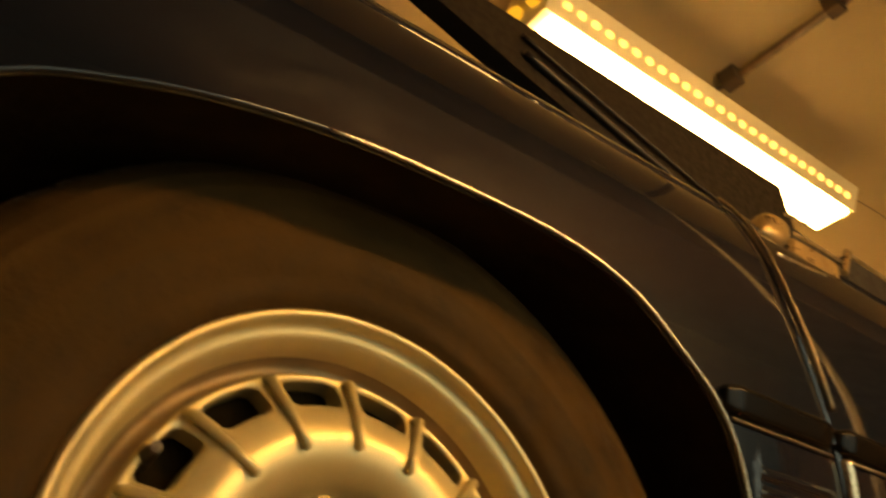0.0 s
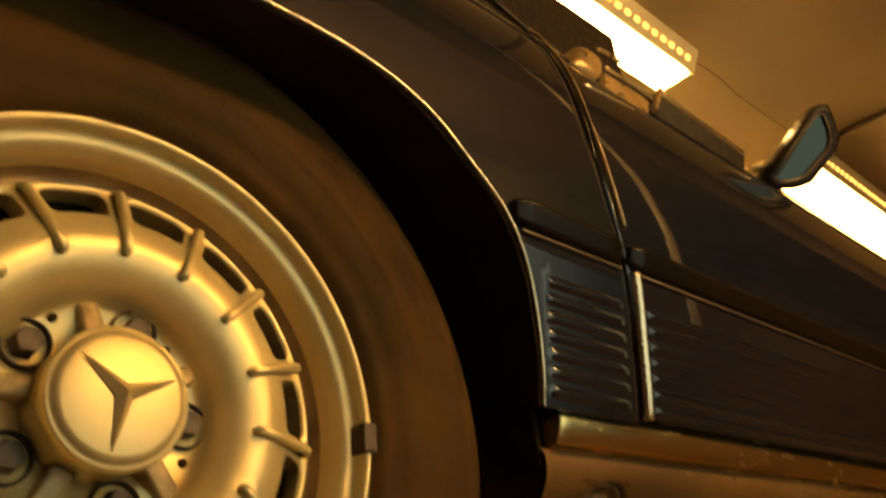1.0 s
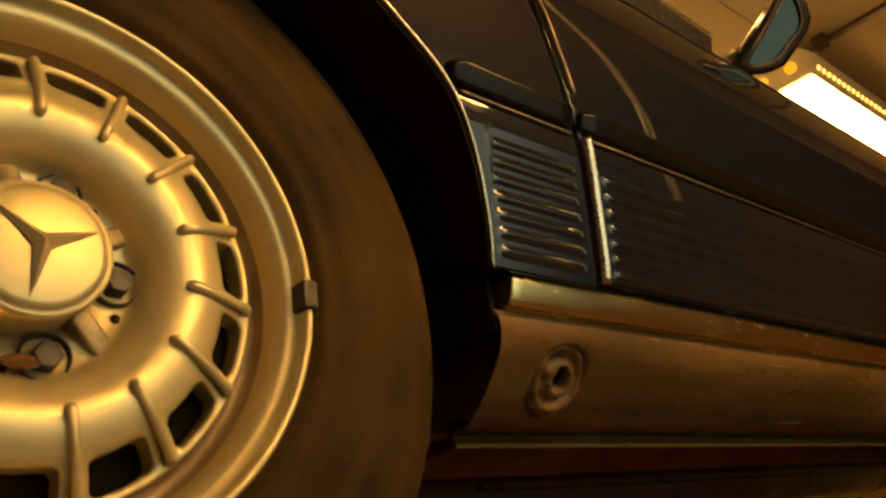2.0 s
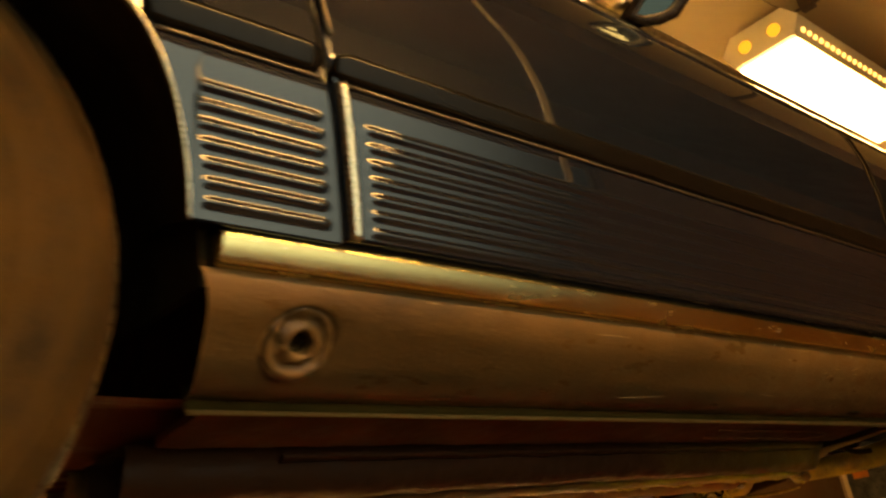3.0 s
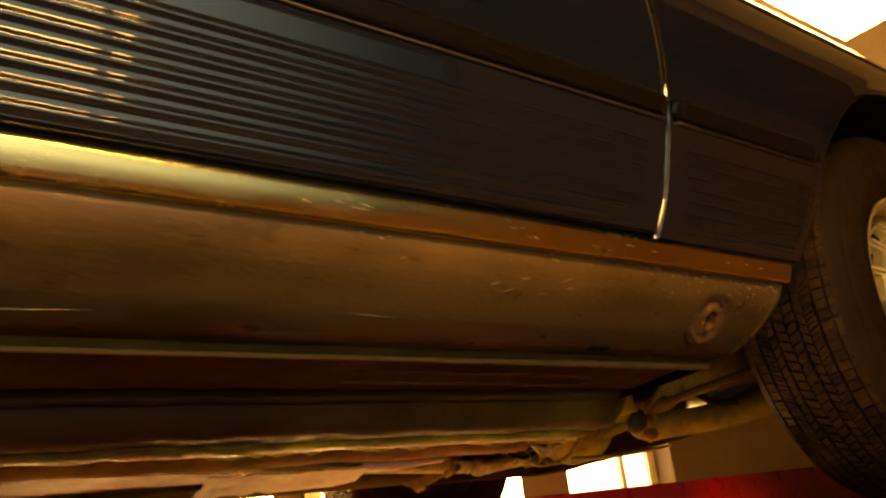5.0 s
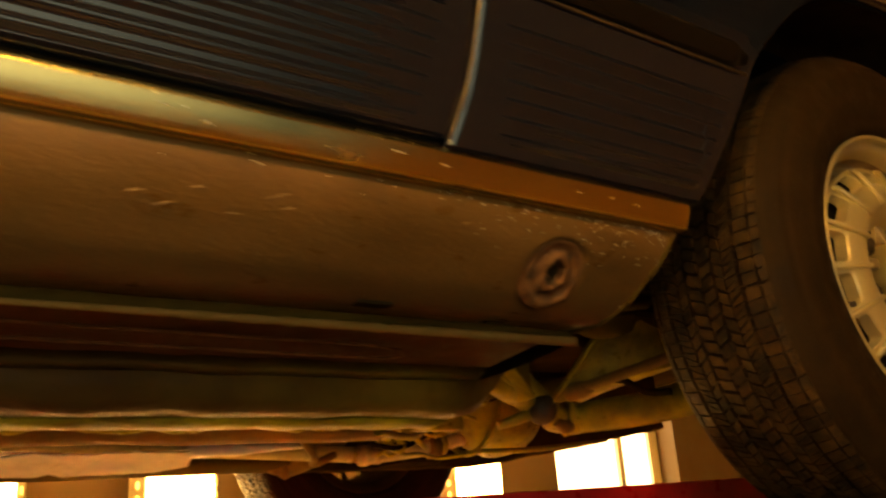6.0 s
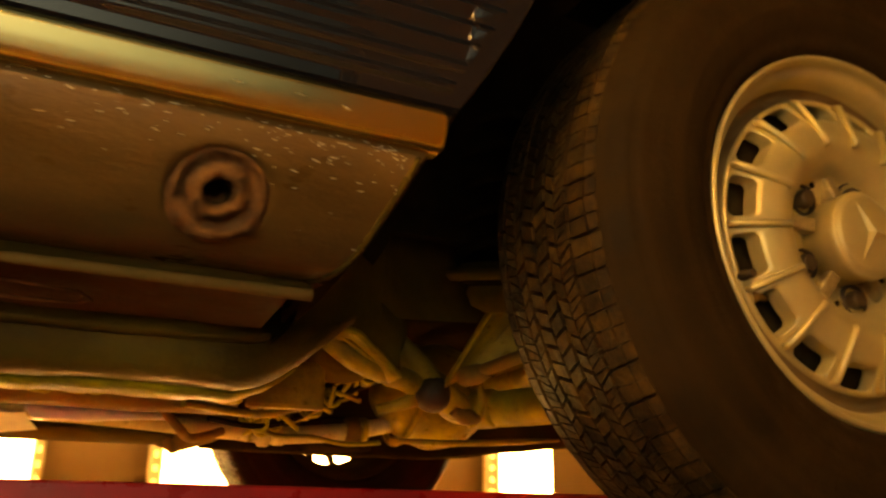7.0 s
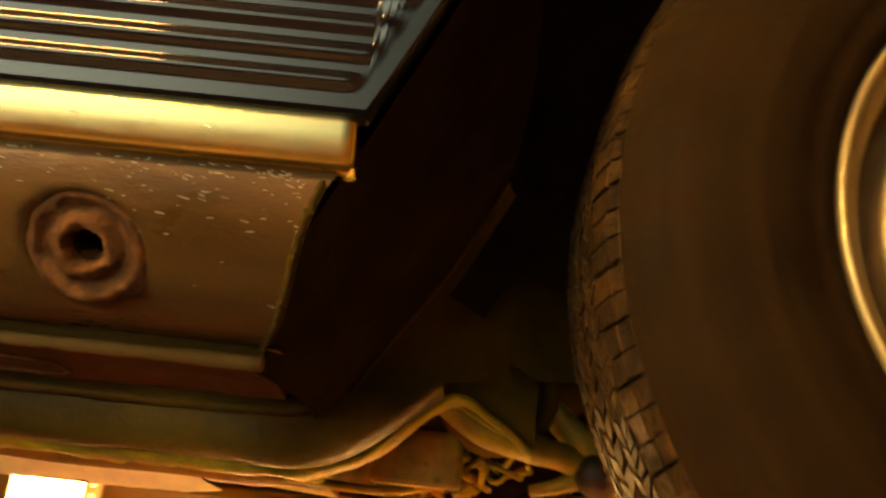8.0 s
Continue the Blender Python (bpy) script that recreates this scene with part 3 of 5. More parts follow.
# upper guard: duller brown metal stands in for a dark reflection
part("door_edge", tube([p for p in ed if p[2] > 0.207], 0.0034, 8, flat=0.7), M_EDGE, car, "door edge guard toned brown for its dark reflection")
ed = [(gap_rear(z), side_y(z) - 0.003, z) for z in np.linspace(0.026, 0.45, 60)]
part("door_edge", tube([p for p in ed if p[2] < 0.165], 0.0012, 8), M_EDGE, car, "thin dull rear door edge")
part("door_edge", tube([p for p in ed if p[2] > 0.21], 0.0015, 8), M_BLACK, car)
# dark gaps behind the joints
part("door_seal", extrude_section([(-0.024, 0.0), (0.0, 0.0), (0.04, 0.5), (-0.03, 0.42), (-0.05, 0.25)], [0.44, 0.50]), M_BLACK, car)
part("door_seal", extrude_section([(-0.024, 0.0), (0.0, 0.0), (0.04, 0.5), (-0.03, 0.42), (-0.05, 0.25)], [1.66, 1.73]), M_BLACK, car)
part("door_seal", extrude_section([(-0.026, 0.015), (0.02, 0.015), (0.02, 0.04), (-0.030, 0.04)], [0.40, 1.98]), M_BLACK, car, "black gap under the door")

# chrome sill moulding
sec = [(-0.022, 0.0250), (-0.0325, 0.0248), (-0.0358, 0.0240), (-0.0368, 0.0223), (-0.0371, 0.0195), (-0.0366, 0.0162), (-0.0352, 0.0120), (-0.0334, 0.0075), (-0.0312, 0.0025), (-0.0292, -0.0018), (-0.0265, -0.0046), (-0.008, -0.0046), (-0.008, 0.0250)]
xs = [0.386, 0.388, 0.392] + list(np.linspace(0.40, 1.985, 60)) + [1.990, 1.994]
P = []
for i, x in enumerate(xs):
    k = {0: 0.8, 1: 0.93, 2: 0.98}.get(i, 1.0)
    if i == len(xs) - 1:
        k = 0.9
    P.append([(x, -0.02 + (y + 0.02) * k, 0.010 + (z - 0.010) * k) for y, z in sec])
bm = grid_bm(np.array(P), closed_v=True)
bm.verts.ensure_lookup_table()
bm.faces.new([bm.verts[i] for i in range(len(sec))])
bm.faces.new([bm.verts[(len(xs) - 1) * len(sec) + i] for i in range(len(sec))])
part("sill_moulding", bm, M_SILLCHROME, car, "worn chrome sill moulding with scratches")

# sill skin
JF, JR = (0.482, -0.053), (1.839, -0.053)
SS = [(-0.018, -0.0045), (-0.0185, -0.012), (-0.014, -0.024), (-0.004, -0.038), (0.014, -0.054), (0.034, -0.069), (0.052, -0.0785), (0.066, -0.0835), (0.082, -0.0845), (0.098, -0.0840)]
SSc = np.array([tuple(p) for p in smooth_path([(0, y, z) for y, z in SS], 60)])[:, 1:]


def sill_end(k):
    """Rear edge slants forward below."""
    return 1.986 - 0.050 * (k / 59)


def sill_front(k):
    return 0.374 + 0.038 * (k / 59)


P = []
ux = np.unique(np.concatenate([np.linspace(0, 1, 60), np.linspace(0.02, 0.12, 40), np.linspace(0.86, 0.97, 40)]))
dents = [(random.uniform(0.5, 1.9), random.uniform(5, 50), random.uniform(0.01, 0.04), random.uniform(-0.0015, 0.001)) for _ in range(16)]
for u in ux:
    col = []
    for k in range(60):
        x = sill_front(k) + (sill_end(k) - sill_front(k)) * u
        y, z = SSc[k]
        n = Vector((0, -0.72, -0.69))
        off = 0.0
        for jx, jz in (JF, JR):
            r = math.hypot(x - jx, (z - jz) * 1.45)
            off -= 0.009 * (1 - sstep(0.026, 0.040, r))
        for dx, dk, dr, dd in dents:
            off += dd * math.exp(-(((x - dx) / dr) ** 2 + ((k - dk) / 12) ** 2))
        col.append((x, y + n.y * off, z + n.z * off))
    P.append(col)
bms = grid_bm(np.array(P))
bmesh.ops.delete(bms, geom=[f for f in bms.faces if any(math.hypot(f.calc_center_median().x - jx, (f.calc_center_median().z - jz) * 1.45) < 0.0165 for jx, jz in (JF, JR))], context="FACES")
sill = part("sill", bms, M_SILL, car, "brown grey stone-guarded sill with scratches and stone chips")
# jacking holes with rusty plugs
for (jx, jz), lab in ((JF, "jacking hole with dusty collar"), (JR, "rusty jacking hole with peeling collar")):
    prof = [(0.044, 0.004), (0.040, 0.0005), (0.037, -0.002), (0.034, -0.0015), (0.031, 0.0005), (0.028, 0.0025), (0.025, 0.002), (0.022, -0.001), (0.0185, -0.0035), (0.0155, -0.004), (0.0128, -0.001), (0.0115, 0.012), (0.0115, 0.04), (0.0, 0.04)]
    bm = lathe(prof, 72)
    rnd = random.Random(int(jx * 100))
    for v in bm.verts:
        v.co += 0.0026 * noise.noise_vector(v.co * 80 + Vector((jx * 7, 0, 0))) + 0.0009 * noise.noise_vector(v.co * 230)
        v.co.y += 0.002 * noise.noise(v.co * 38 + Vector((jx, 0, 0)))
    ob = part("jack_collar", bm, M_RUSTRING if jx > 1 else M_SILL, car, lab)
    yj = float(np.interp(-jz, -SSc[:, 1], SSc[:, 0]))
    ob.matrix_basis = pose(jx, yj + 0.001, jz, 38, 0, 0) @ Matrix.Diagonal((0.88, 1, 0.88, 1))
    b2 = part("hole", lathe([(0.0113, 0.006), (0.0111, 0.006), (0.0109, 0.036), (0.0, 0.036)], 24), M_BLACK, ob)
# crusty sealer along the rear end of the sill
pts, rad = [], []
for k in np.linspace(6, 59, 60):
    y, z = SSc[int(k)]
    x = sill_end(k) - 0.003
    pts.append((x + 0.002 * noise.noise(Vector((k * 0.9, 0, 0))), y + 0.001, z - 0.0005))
    rad.append(0.0028 + 0.0016 * noise.noise(Vector((k * 1.7, 4, 0))))
part("seam_sealer", tube(pts, rad, 8), M_WELL, car, "dark crusty sealer along the sill's end")
# welded flange under the sill
rows, edge = [], []
for x in np.linspace(0.412, 1.936, 140):
    w = 0.0022 * noise.noise(Vector((x * 14, 0, 3))) + (0.004 * noise.noise(Vector((x * 60, 1, 0))) if x > 1.5 else 0)
    rows.append([(x, 0.0975, -0.080), (x, 0.0975, -0.0940), (x, 0.1035, -0.0955), (x, 0.107, -0.068)])
    edge.append((x, 0.0965 + w, -0.0965 + 0.3 * w))
# the web's dark colour stands for the shadowed gap above the edge
part("sill_flange", grid_bm(np.array(rows), closed_v=True), M_WELL, car, "web of the sill flange, dark-toned for its shade")
radii = [float(np.interp(p[0], [0.41, 1.4, 1.75, 1.93], [0.0026, 0.0028, 0.0046, 0.0054])) * (1 + (0.35 * noise.noise(Vector((p[0] * 70, 0, 0))) if p[0] > 1.5 else 0)) for p in edge]
part("flange_edge", tube(edge, radii, 8), M_FLANGE, car, "worn bare edge of the sill flange")
# drain slot and rust blisters low on the sill
part("drain_slot", box((1.655, 0.060, -0.0850), (1.690, 0.074, -0.0815), 0.001), M_BLACK, car, "dark drain slot under the sill")
for x, k, r in ((1.765, 30, 0.007), (1.735, 33, 0.004), (1.60, 46, 0.005), (0.93, 40, 0.004)):
    y, z = SSc[k]
    bm = bmesh.new()
    bmesh.ops.create_uvsphere(bm, u_segments=14, v_segments=8, radius=r)
    for v in bm.verts:
        v.co = Vector((v.co.x * 1.8, v.co.y * 0.25 + y + 0.0005, v.co.z * 0.7 + z)) + 0.001 * noise.noise_vector(v.co * 300)
    for f in bm.faces:
        f.smooth = True
    part("rust_blister", bm, M_RUSTRING, car, "small rust blister in the sill paint")
# stone chips
chip = mat("bare stone chip", (0.6, 0.55, 0.45), 0.4, 0.5)
bm = bmesh.new()
rnd = random.Random(5)
for _ in range(150):
    x = 1.97 - abs(rnd.gauss(0, 0.12)) if rnd.random() < 0.75 else rnd.uniform(1.2, 1.9)
    k = int(min(45, max(2, abs(rnd.gauss(8, 9)))))
    x = min(x, sill_end(k) - 0.006)
    y, z = SSc[k]
    c = Vector((x, y, z)) + Vector((0, -0.7, -0.7)) * 0.0006
    r = rnd.uniform(0.00025, 0.0007)
    st = rnd.uniform(1.2, 6.0)
    sl = rnd.uniform(-0.1, 0.5)
    a = [bm.verts.new(c + Vector((r * st * math.cos(t), r * 0.7 * math.sin(t) + sl * r * st * 0.6 * math.cos(t), -r * 0.7 * math.sin(t) - sl * r * st * 0.6 * math.cos(t)))) for t in [k2 * math.pi / 3 + rnd.uniform(-.3, .3) for k2 in range(6)]]
    bm.faces.new(a)
part("stone_chip", bm, chip, car, "pale stone chips in the sill paint")["kind"] = "stuff"
M_SCRATCH = mat("bare scratch", (0.42, 0.28, 0.15), 0.5)
for sx, k, ln, sl in ((1.02, 38, 0.10, 0.06), (0.62, 6, 0.02, 0.0), (0.9, 12, 0.07, 0.02), (1.32, 33, 0.05, -.05), (1.45, 20, 0.012, 0.4), (1.47, 22, 0.015, 0.5), (1.49, 17, 0.010, 0.4), (1.52, 22, 0.012, 0.1), (1.55, 16, 0.018, 0.5), (1.56, 19, 0.01, 0.4), (1.72, 15, 0.008, 0.1), (1.33, 14, 0.008, 0.5)):
    y, z = SSc[k]
    pts = [(sx + ln * (t - .5), y - 0.0008 - sl * ln * (t - .5) * .6, z - 0.0008 + sl * ln * (t - .5) * .6) for t in np.linspace(0, 1, 5)]
    part("scratch", tube(pts, [0.0001, 0.0003, 0.0004, 0.0003, 0.0001], 5), M_SCRATCH, car, "pale scratch in the sill paint")


# fine scratches in the chrome moulding
M_BARE = mat("bright bare scratch", (0.85, 0.78, 0.6), 0.35, 0.6)
rnd = random.Random(8)
for _ in range(14):
    x, z, ln = rnd.uniform(1.2, 1.95), rnd.uniform(0.004, 0.016), rnd.uniform(0.004, 0.016)
    y = float(np.interp(z, [0.0015, 0.009, 0.016, 0.0212], [-0.0366, -0.0362, -0.0350, -0.0325])) - 0.0001
    sl = rnd.uniform(0.0, 0.003)
    part("scratch", tube([(x, y, z), (x + ln / 2, y, z - sl / 2), (x + ln, y, z - sl)], [0.0001, 0.00035, 0.0001], 5), M_BARE, car, "bright scratch in the chrome moulding")


# ---- wheels ----
FACE = [(0.0440, 0.0385), (0.0465, 0.037), (0.058, 0.0365), (0.068, 0.0355), (0.0718, 0.0325), (0.0745, 0.025), (0.082, 0.0145), (0.092, 0.0082), (0.101, 0.0050),
        (0.109, 0.0054), (0.117, 0.0084), (0.123, 0.0112), (0.1282, 0.0138), (0.1320, 0.0158), (0.138, 0.0190), (0.145, 0.0236), (0.1505, 0.0280), (0.1525, 0.0268), (0.1545, 0.0262), (0.1562, 0.0285)]
SLOT_IN, SLOT_OUT = 12, 16


def wheel_mesh():
    per = 28
    nseg = 15 * per
    rim = [(0.159, 0.040), (0.165, 0.047), (0.1695, 0.042), (0.1725, 0.026), (0.176, 0.016), (0.181, 0.011), (0.1855, 0.011), (0.187, 0.006),
           (0.188, 0.001), (0.1905, -0.002), (0.1935, 0.000), (0.1945, 0.005), (0.1925, 0.010), (0.186, 0.016), (0.174, 0.055), (0.170, 0.16), (0.188, 0.178), (0.1935, 0.184),
           (0.188, 0.184), (0.166, 0.166), (0.162, 0.06), (0.1585, 0.052)]
    fr, fy = [a for a, b in FACE], [b for a, b in FACE]
    R = FACE + rim
    nr = len(R)
    V, F = [], []
    corner = 0.0078
    for i in range(nseg):
        a = 2 * math.pi * i / nseg
        ph = (i / per) % 1.0
        d = (min(ph, 1 - ph) - 0.125) * 2 * math.pi / 15 * 0.138      # distance into the slot from its side
        if d >= 0:
            off = corner - math.sqrt(max(0, corner ** 2 - max(0, corner - d) ** 2))
        else:
            off = corner * max(0, 1 + d / 0.005)
        # the inner edge of each slot bows a little
        for k, (r, y) in enumerate(R):
            yy = y
            if k == SLOT_IN:
                r = r + off
                yy = float(np.interp(r, fr, fy))
            elif k == SLOT_OUT:
                r = r - off
                yy = float(np.interp(r, fr, fy))
            elif SLOT_IN < k < SLOT_OUT:
                lo, hi = FACE[SLOT_IN][0] + off, FACE[SLOT_OUT][0] - off
                r = lo + (hi - lo) * (k - SLOT_IN) / (SLOT_OUT - SLOT_IN)
                yy = float(np.interp(r, fr, fy))
            if 0.05 < r < 0.0735:
                # soft bosses in the hub recess
                q = ((a - 0.684) * 5 / (2 * math.pi)) % 1.0
                w = min(q, 1 - q) * 2 * math.pi / 5 * r
                yy -= 0.003 * math.exp(-(w / 0.02) ** 2)
            V.append((r * math.cos(a), yy, r * math.sin(a)))
    for i in range(nseg):
        ph = ((i + 0.5) / per) % 1.0
        inside = 0.125 < ph < 0.875
        for j in range(nr - 1):
            if inside and SLOT_IN <= j < SLOT_OUT:
                continue
            a, b = i, (i + 1) % nseg
            F.append((a * nr + j, b * nr + j, b * nr + j + 1, a * nr + j + 1))
    bm = bm_from(V, F)
    es = [e for e in bm.edges if len(e.link_faces) == 1 and min(math.hypot(v.co.x, v.co.z) for v in e.verts) > 0.12 and max(v.co.y for v in e.verts) < 0.031]
    for step in (0.0015, 0.016):
        r = bmesh.ops.extrude_edge_only(bm, edges=es)
        for v in r["geom"]:
            if isinstance(v, bmesh.types.BMVert):
                v.co.y += step
        es = [e for e in r["geom"] if isinstance(e, bmesh.types.BMEdge) and len(e.link_faces) == 1]
    for f in bm.faces:
        f.smooth = True
    return bm


def rib_mesh(material):
    # one narrow rib between two slots, lying along x
    pts = [(r, y, 0) for r, y in ((0.0988, 0.0060), (0.0990, 0.0030), (0.1002, 0.0016), (0.118, 0.0074), (0.1262, 0.0104), (0.137, 0.0147), (0.1500, 0.0202), (0.1535, 0.0265))]
    bm = tube(pts, [0.0026, 0.0033, 0.0036, 0.0036, 0.0037, 0.0038, 0.0038, 0.003], 10)
    bmesh.ops.recalc_face_normals(bm, faces=bm.faces)
    me = bpy.data.meshes.new("rib")
    bm.to_mesh(me)
    bm.free()
    me.materials.append(material)
    return me


RIB = {m.name: rib_mesh(m) for m in (M_RIM, M_DUSTYRIM, M_WELL)}


TW = 0.094       # middle of the tyre


def tyre_bm():
    half = [(0.186, 0.010), (0.1945, 0.004), (0.199, -0.003), (0.206, -0.0075), (0.209, -0.0065), (0.216, -0.012), (0.232, -0.0165), (0.236, -0.0158), (0.24, -0.0178), (0.243, -0.0168),
            (0.262, -0.0180), (0.266, -0.0168), (0.280, -0.0150), (0.2835, -0.0146), (0.286, -0.0128), (0.2935, -0.0095), (0.2955, -0.0094), (0.298, -0.0070), (0.306, -0.0015), (0.3125, 0.005), (0.3150, 0.0100), (0.3152, 0.016), (0.3145, 0.030)]
    prof = half + [(0.3160, 0.06), (0.3170, TW), (0.3160, 2 * TW - 0.06)] + [(r, 2 * TW - y) for r, y in reversed(half)]
    return lathe(prof, 128)


def tread_bm(n=124):
    V, F = [], []

    def block(quads_out, quads_in):
        i = len(V)
        V.extend(quads_in + quads_out)
        F.extend([(i + 4, i + 5, i + 6, i + 7), (i, i + 1, i + 5, i + 4), (i + 1, i + 2, i + 6, i + 5), (i + 2, i + 3, i + 7, i + 6), (i + 3, i, i + 4, i + 7)])

    def pt(a, r, y):
        return (r * math.cos(a), y, r * math.sin(a))

    rnd = random.Random(3)
    st = 2 * math.pi / n

    def quad(c, e, base):
        """One tread block: corners (angle, y, radius) round the block."""
        ca = sum(q[0] for q in c) / 4
        cy = sum(q[1] for q in c) / 4
        out = [pt(ca + (q[0] - ca) * (1 - e), q[2] + rnd.uniform(-0.0005, 0.0004), cy + (q[1] - cy) * (1 - e)) for q in c]
        inn = [pt(q[0], base, q[1]) for q in c]
        block(out, inn)

    for side in (0, 1):
        def f(y):
            return y if side == 0 else 2 * TW - y
        for k in range(n):
            a = (k + 0.5 * side + rnd.uniform(-0.05, 0.05)) * st
            # shoulder block, fading into the side wall
            w = st * rnd.uniform(0.86, 0.92)
            quad([(a, f(0.0085), 0.3155), (a + w, f(0.0085), 0.3155), (a + w + 0.06 * st, f(0.0165), 0.3204), (a + 0.06 * st, f(0.0165), 0.3204)], 0.03, 0.3125)
            quad([(a + 0.06 * st, f(0.0188), 0.3212), (a + w + 0.06 * st, f(0.0188), 0.3212), (a + w + 0.14 * st, f(0.0365), 0.3252), (a + 0.14 * st, f(0.0365), 0.3252)], 0.03, 0.3130)
            # zigzag row: two wedges that point against each other
            b = a + 0.25 * st
            quad([(b, f(0.0405), 0.3252), (b + 0.62 * st, f(0.0405), 0.3252), (b + 0.86 * st, f(0.0580), 0.3258), (b + 0.62 * st, f(0.0580), 0.3258)], 0.07, 0.315)
            quad([(b + 0.70 * st, f(0.0405), 0.3252), (b + 0.93 * st, f(0.0405), 0.3252), (b + 1.5 * st, f(0.0580), 0.3258), (b + 0.96 * st, f(0.0580), 0.3258)], 0.08, 0.315)
            # inner rib row and centre row, slanted the other way
            c = a + 0.1 * st
            quad([(c, f(0.0595), 0.3258), (c + 0.85 * st, f(0.0595), 0.3258), (c + 0.45 * st, f(0.0715), 0.3262), (c - 0.38 * st, f(0.0715), 0.3262)], 0.06, 0.315)
            c = a + 0.4 * st
            quad([(c, f(0.0755), 0.3262), (c + 0.80 * st, f(0.0755), 0.3262), (c + 1.2 * st, f(0.0930), 0.3264), (c + 0.42 * st, f(0.0930), 0.3264)], 0.06, 0.315)
    V = [tuple(Vector(v) + 0.0011 * noise.noise_vector(Vector(v) * 90) + 0.0006 * noise.noise_vector(Vector(v) * 260)) for v in V]
    return bm_from(V, F, smooth=False)


def star_cap():
    bm = lathe([(0.0, -0.0025), (0.02, -0.0022), (0.036, -0.0005), (0.0405, 0.001), (0.0412, 0.0035), (0.0432, 0.0028), (0.0452, 0.0045), (0.0455, 0.012), (0.0440, 0.016), (0.0440, 0.046), (0.0, 0.046)], 72)
    return bm


def three_rays():
    bm = bmesh.new()
    for k in range(3):
        a = radians(90 + 120 * k)
        d = Vector((math.cos(a), 0, math.sin(a)))
        s = Vector((-math.sin(a), 0, math.cos(a)))
        tip = bm.verts.new(d * 0.0365 + Vector((0, 0.0, 0)))
        c = bm.verts.new(Vector((0, -0.0062, 0)))
        l = bm.verts.new((d * 0.5 + s * 0.866) * 0.0062 + Vector((0, -0.0012, 0)))
        r = bm.verts.new((d * 0.5 - s * 0.866) * 0.0062 + Vector((0, -0.0012, 0)))
        bm.faces.new((c, l, tip))
        bm.faces.new((c, tip, r))
    return bm


def bolt_bm():
    bm = bmesh.new()
    tube([(0, -0.008, 0), (0, -0.006, 0), (0, 0.02, 0)], [0.0085, 0.0098, 0.0098], 6, bm=bm)
    return bm


def wavy_box(lo, hi):
    bm = box(lo, hi, 0.003)
    for v in bm.verts:
        if v.co.x > 0.06 and v.co.y < 0.029:
            v.co.y += 0.009
    for f in bm.faces:
        f.smooth = True
    return bm


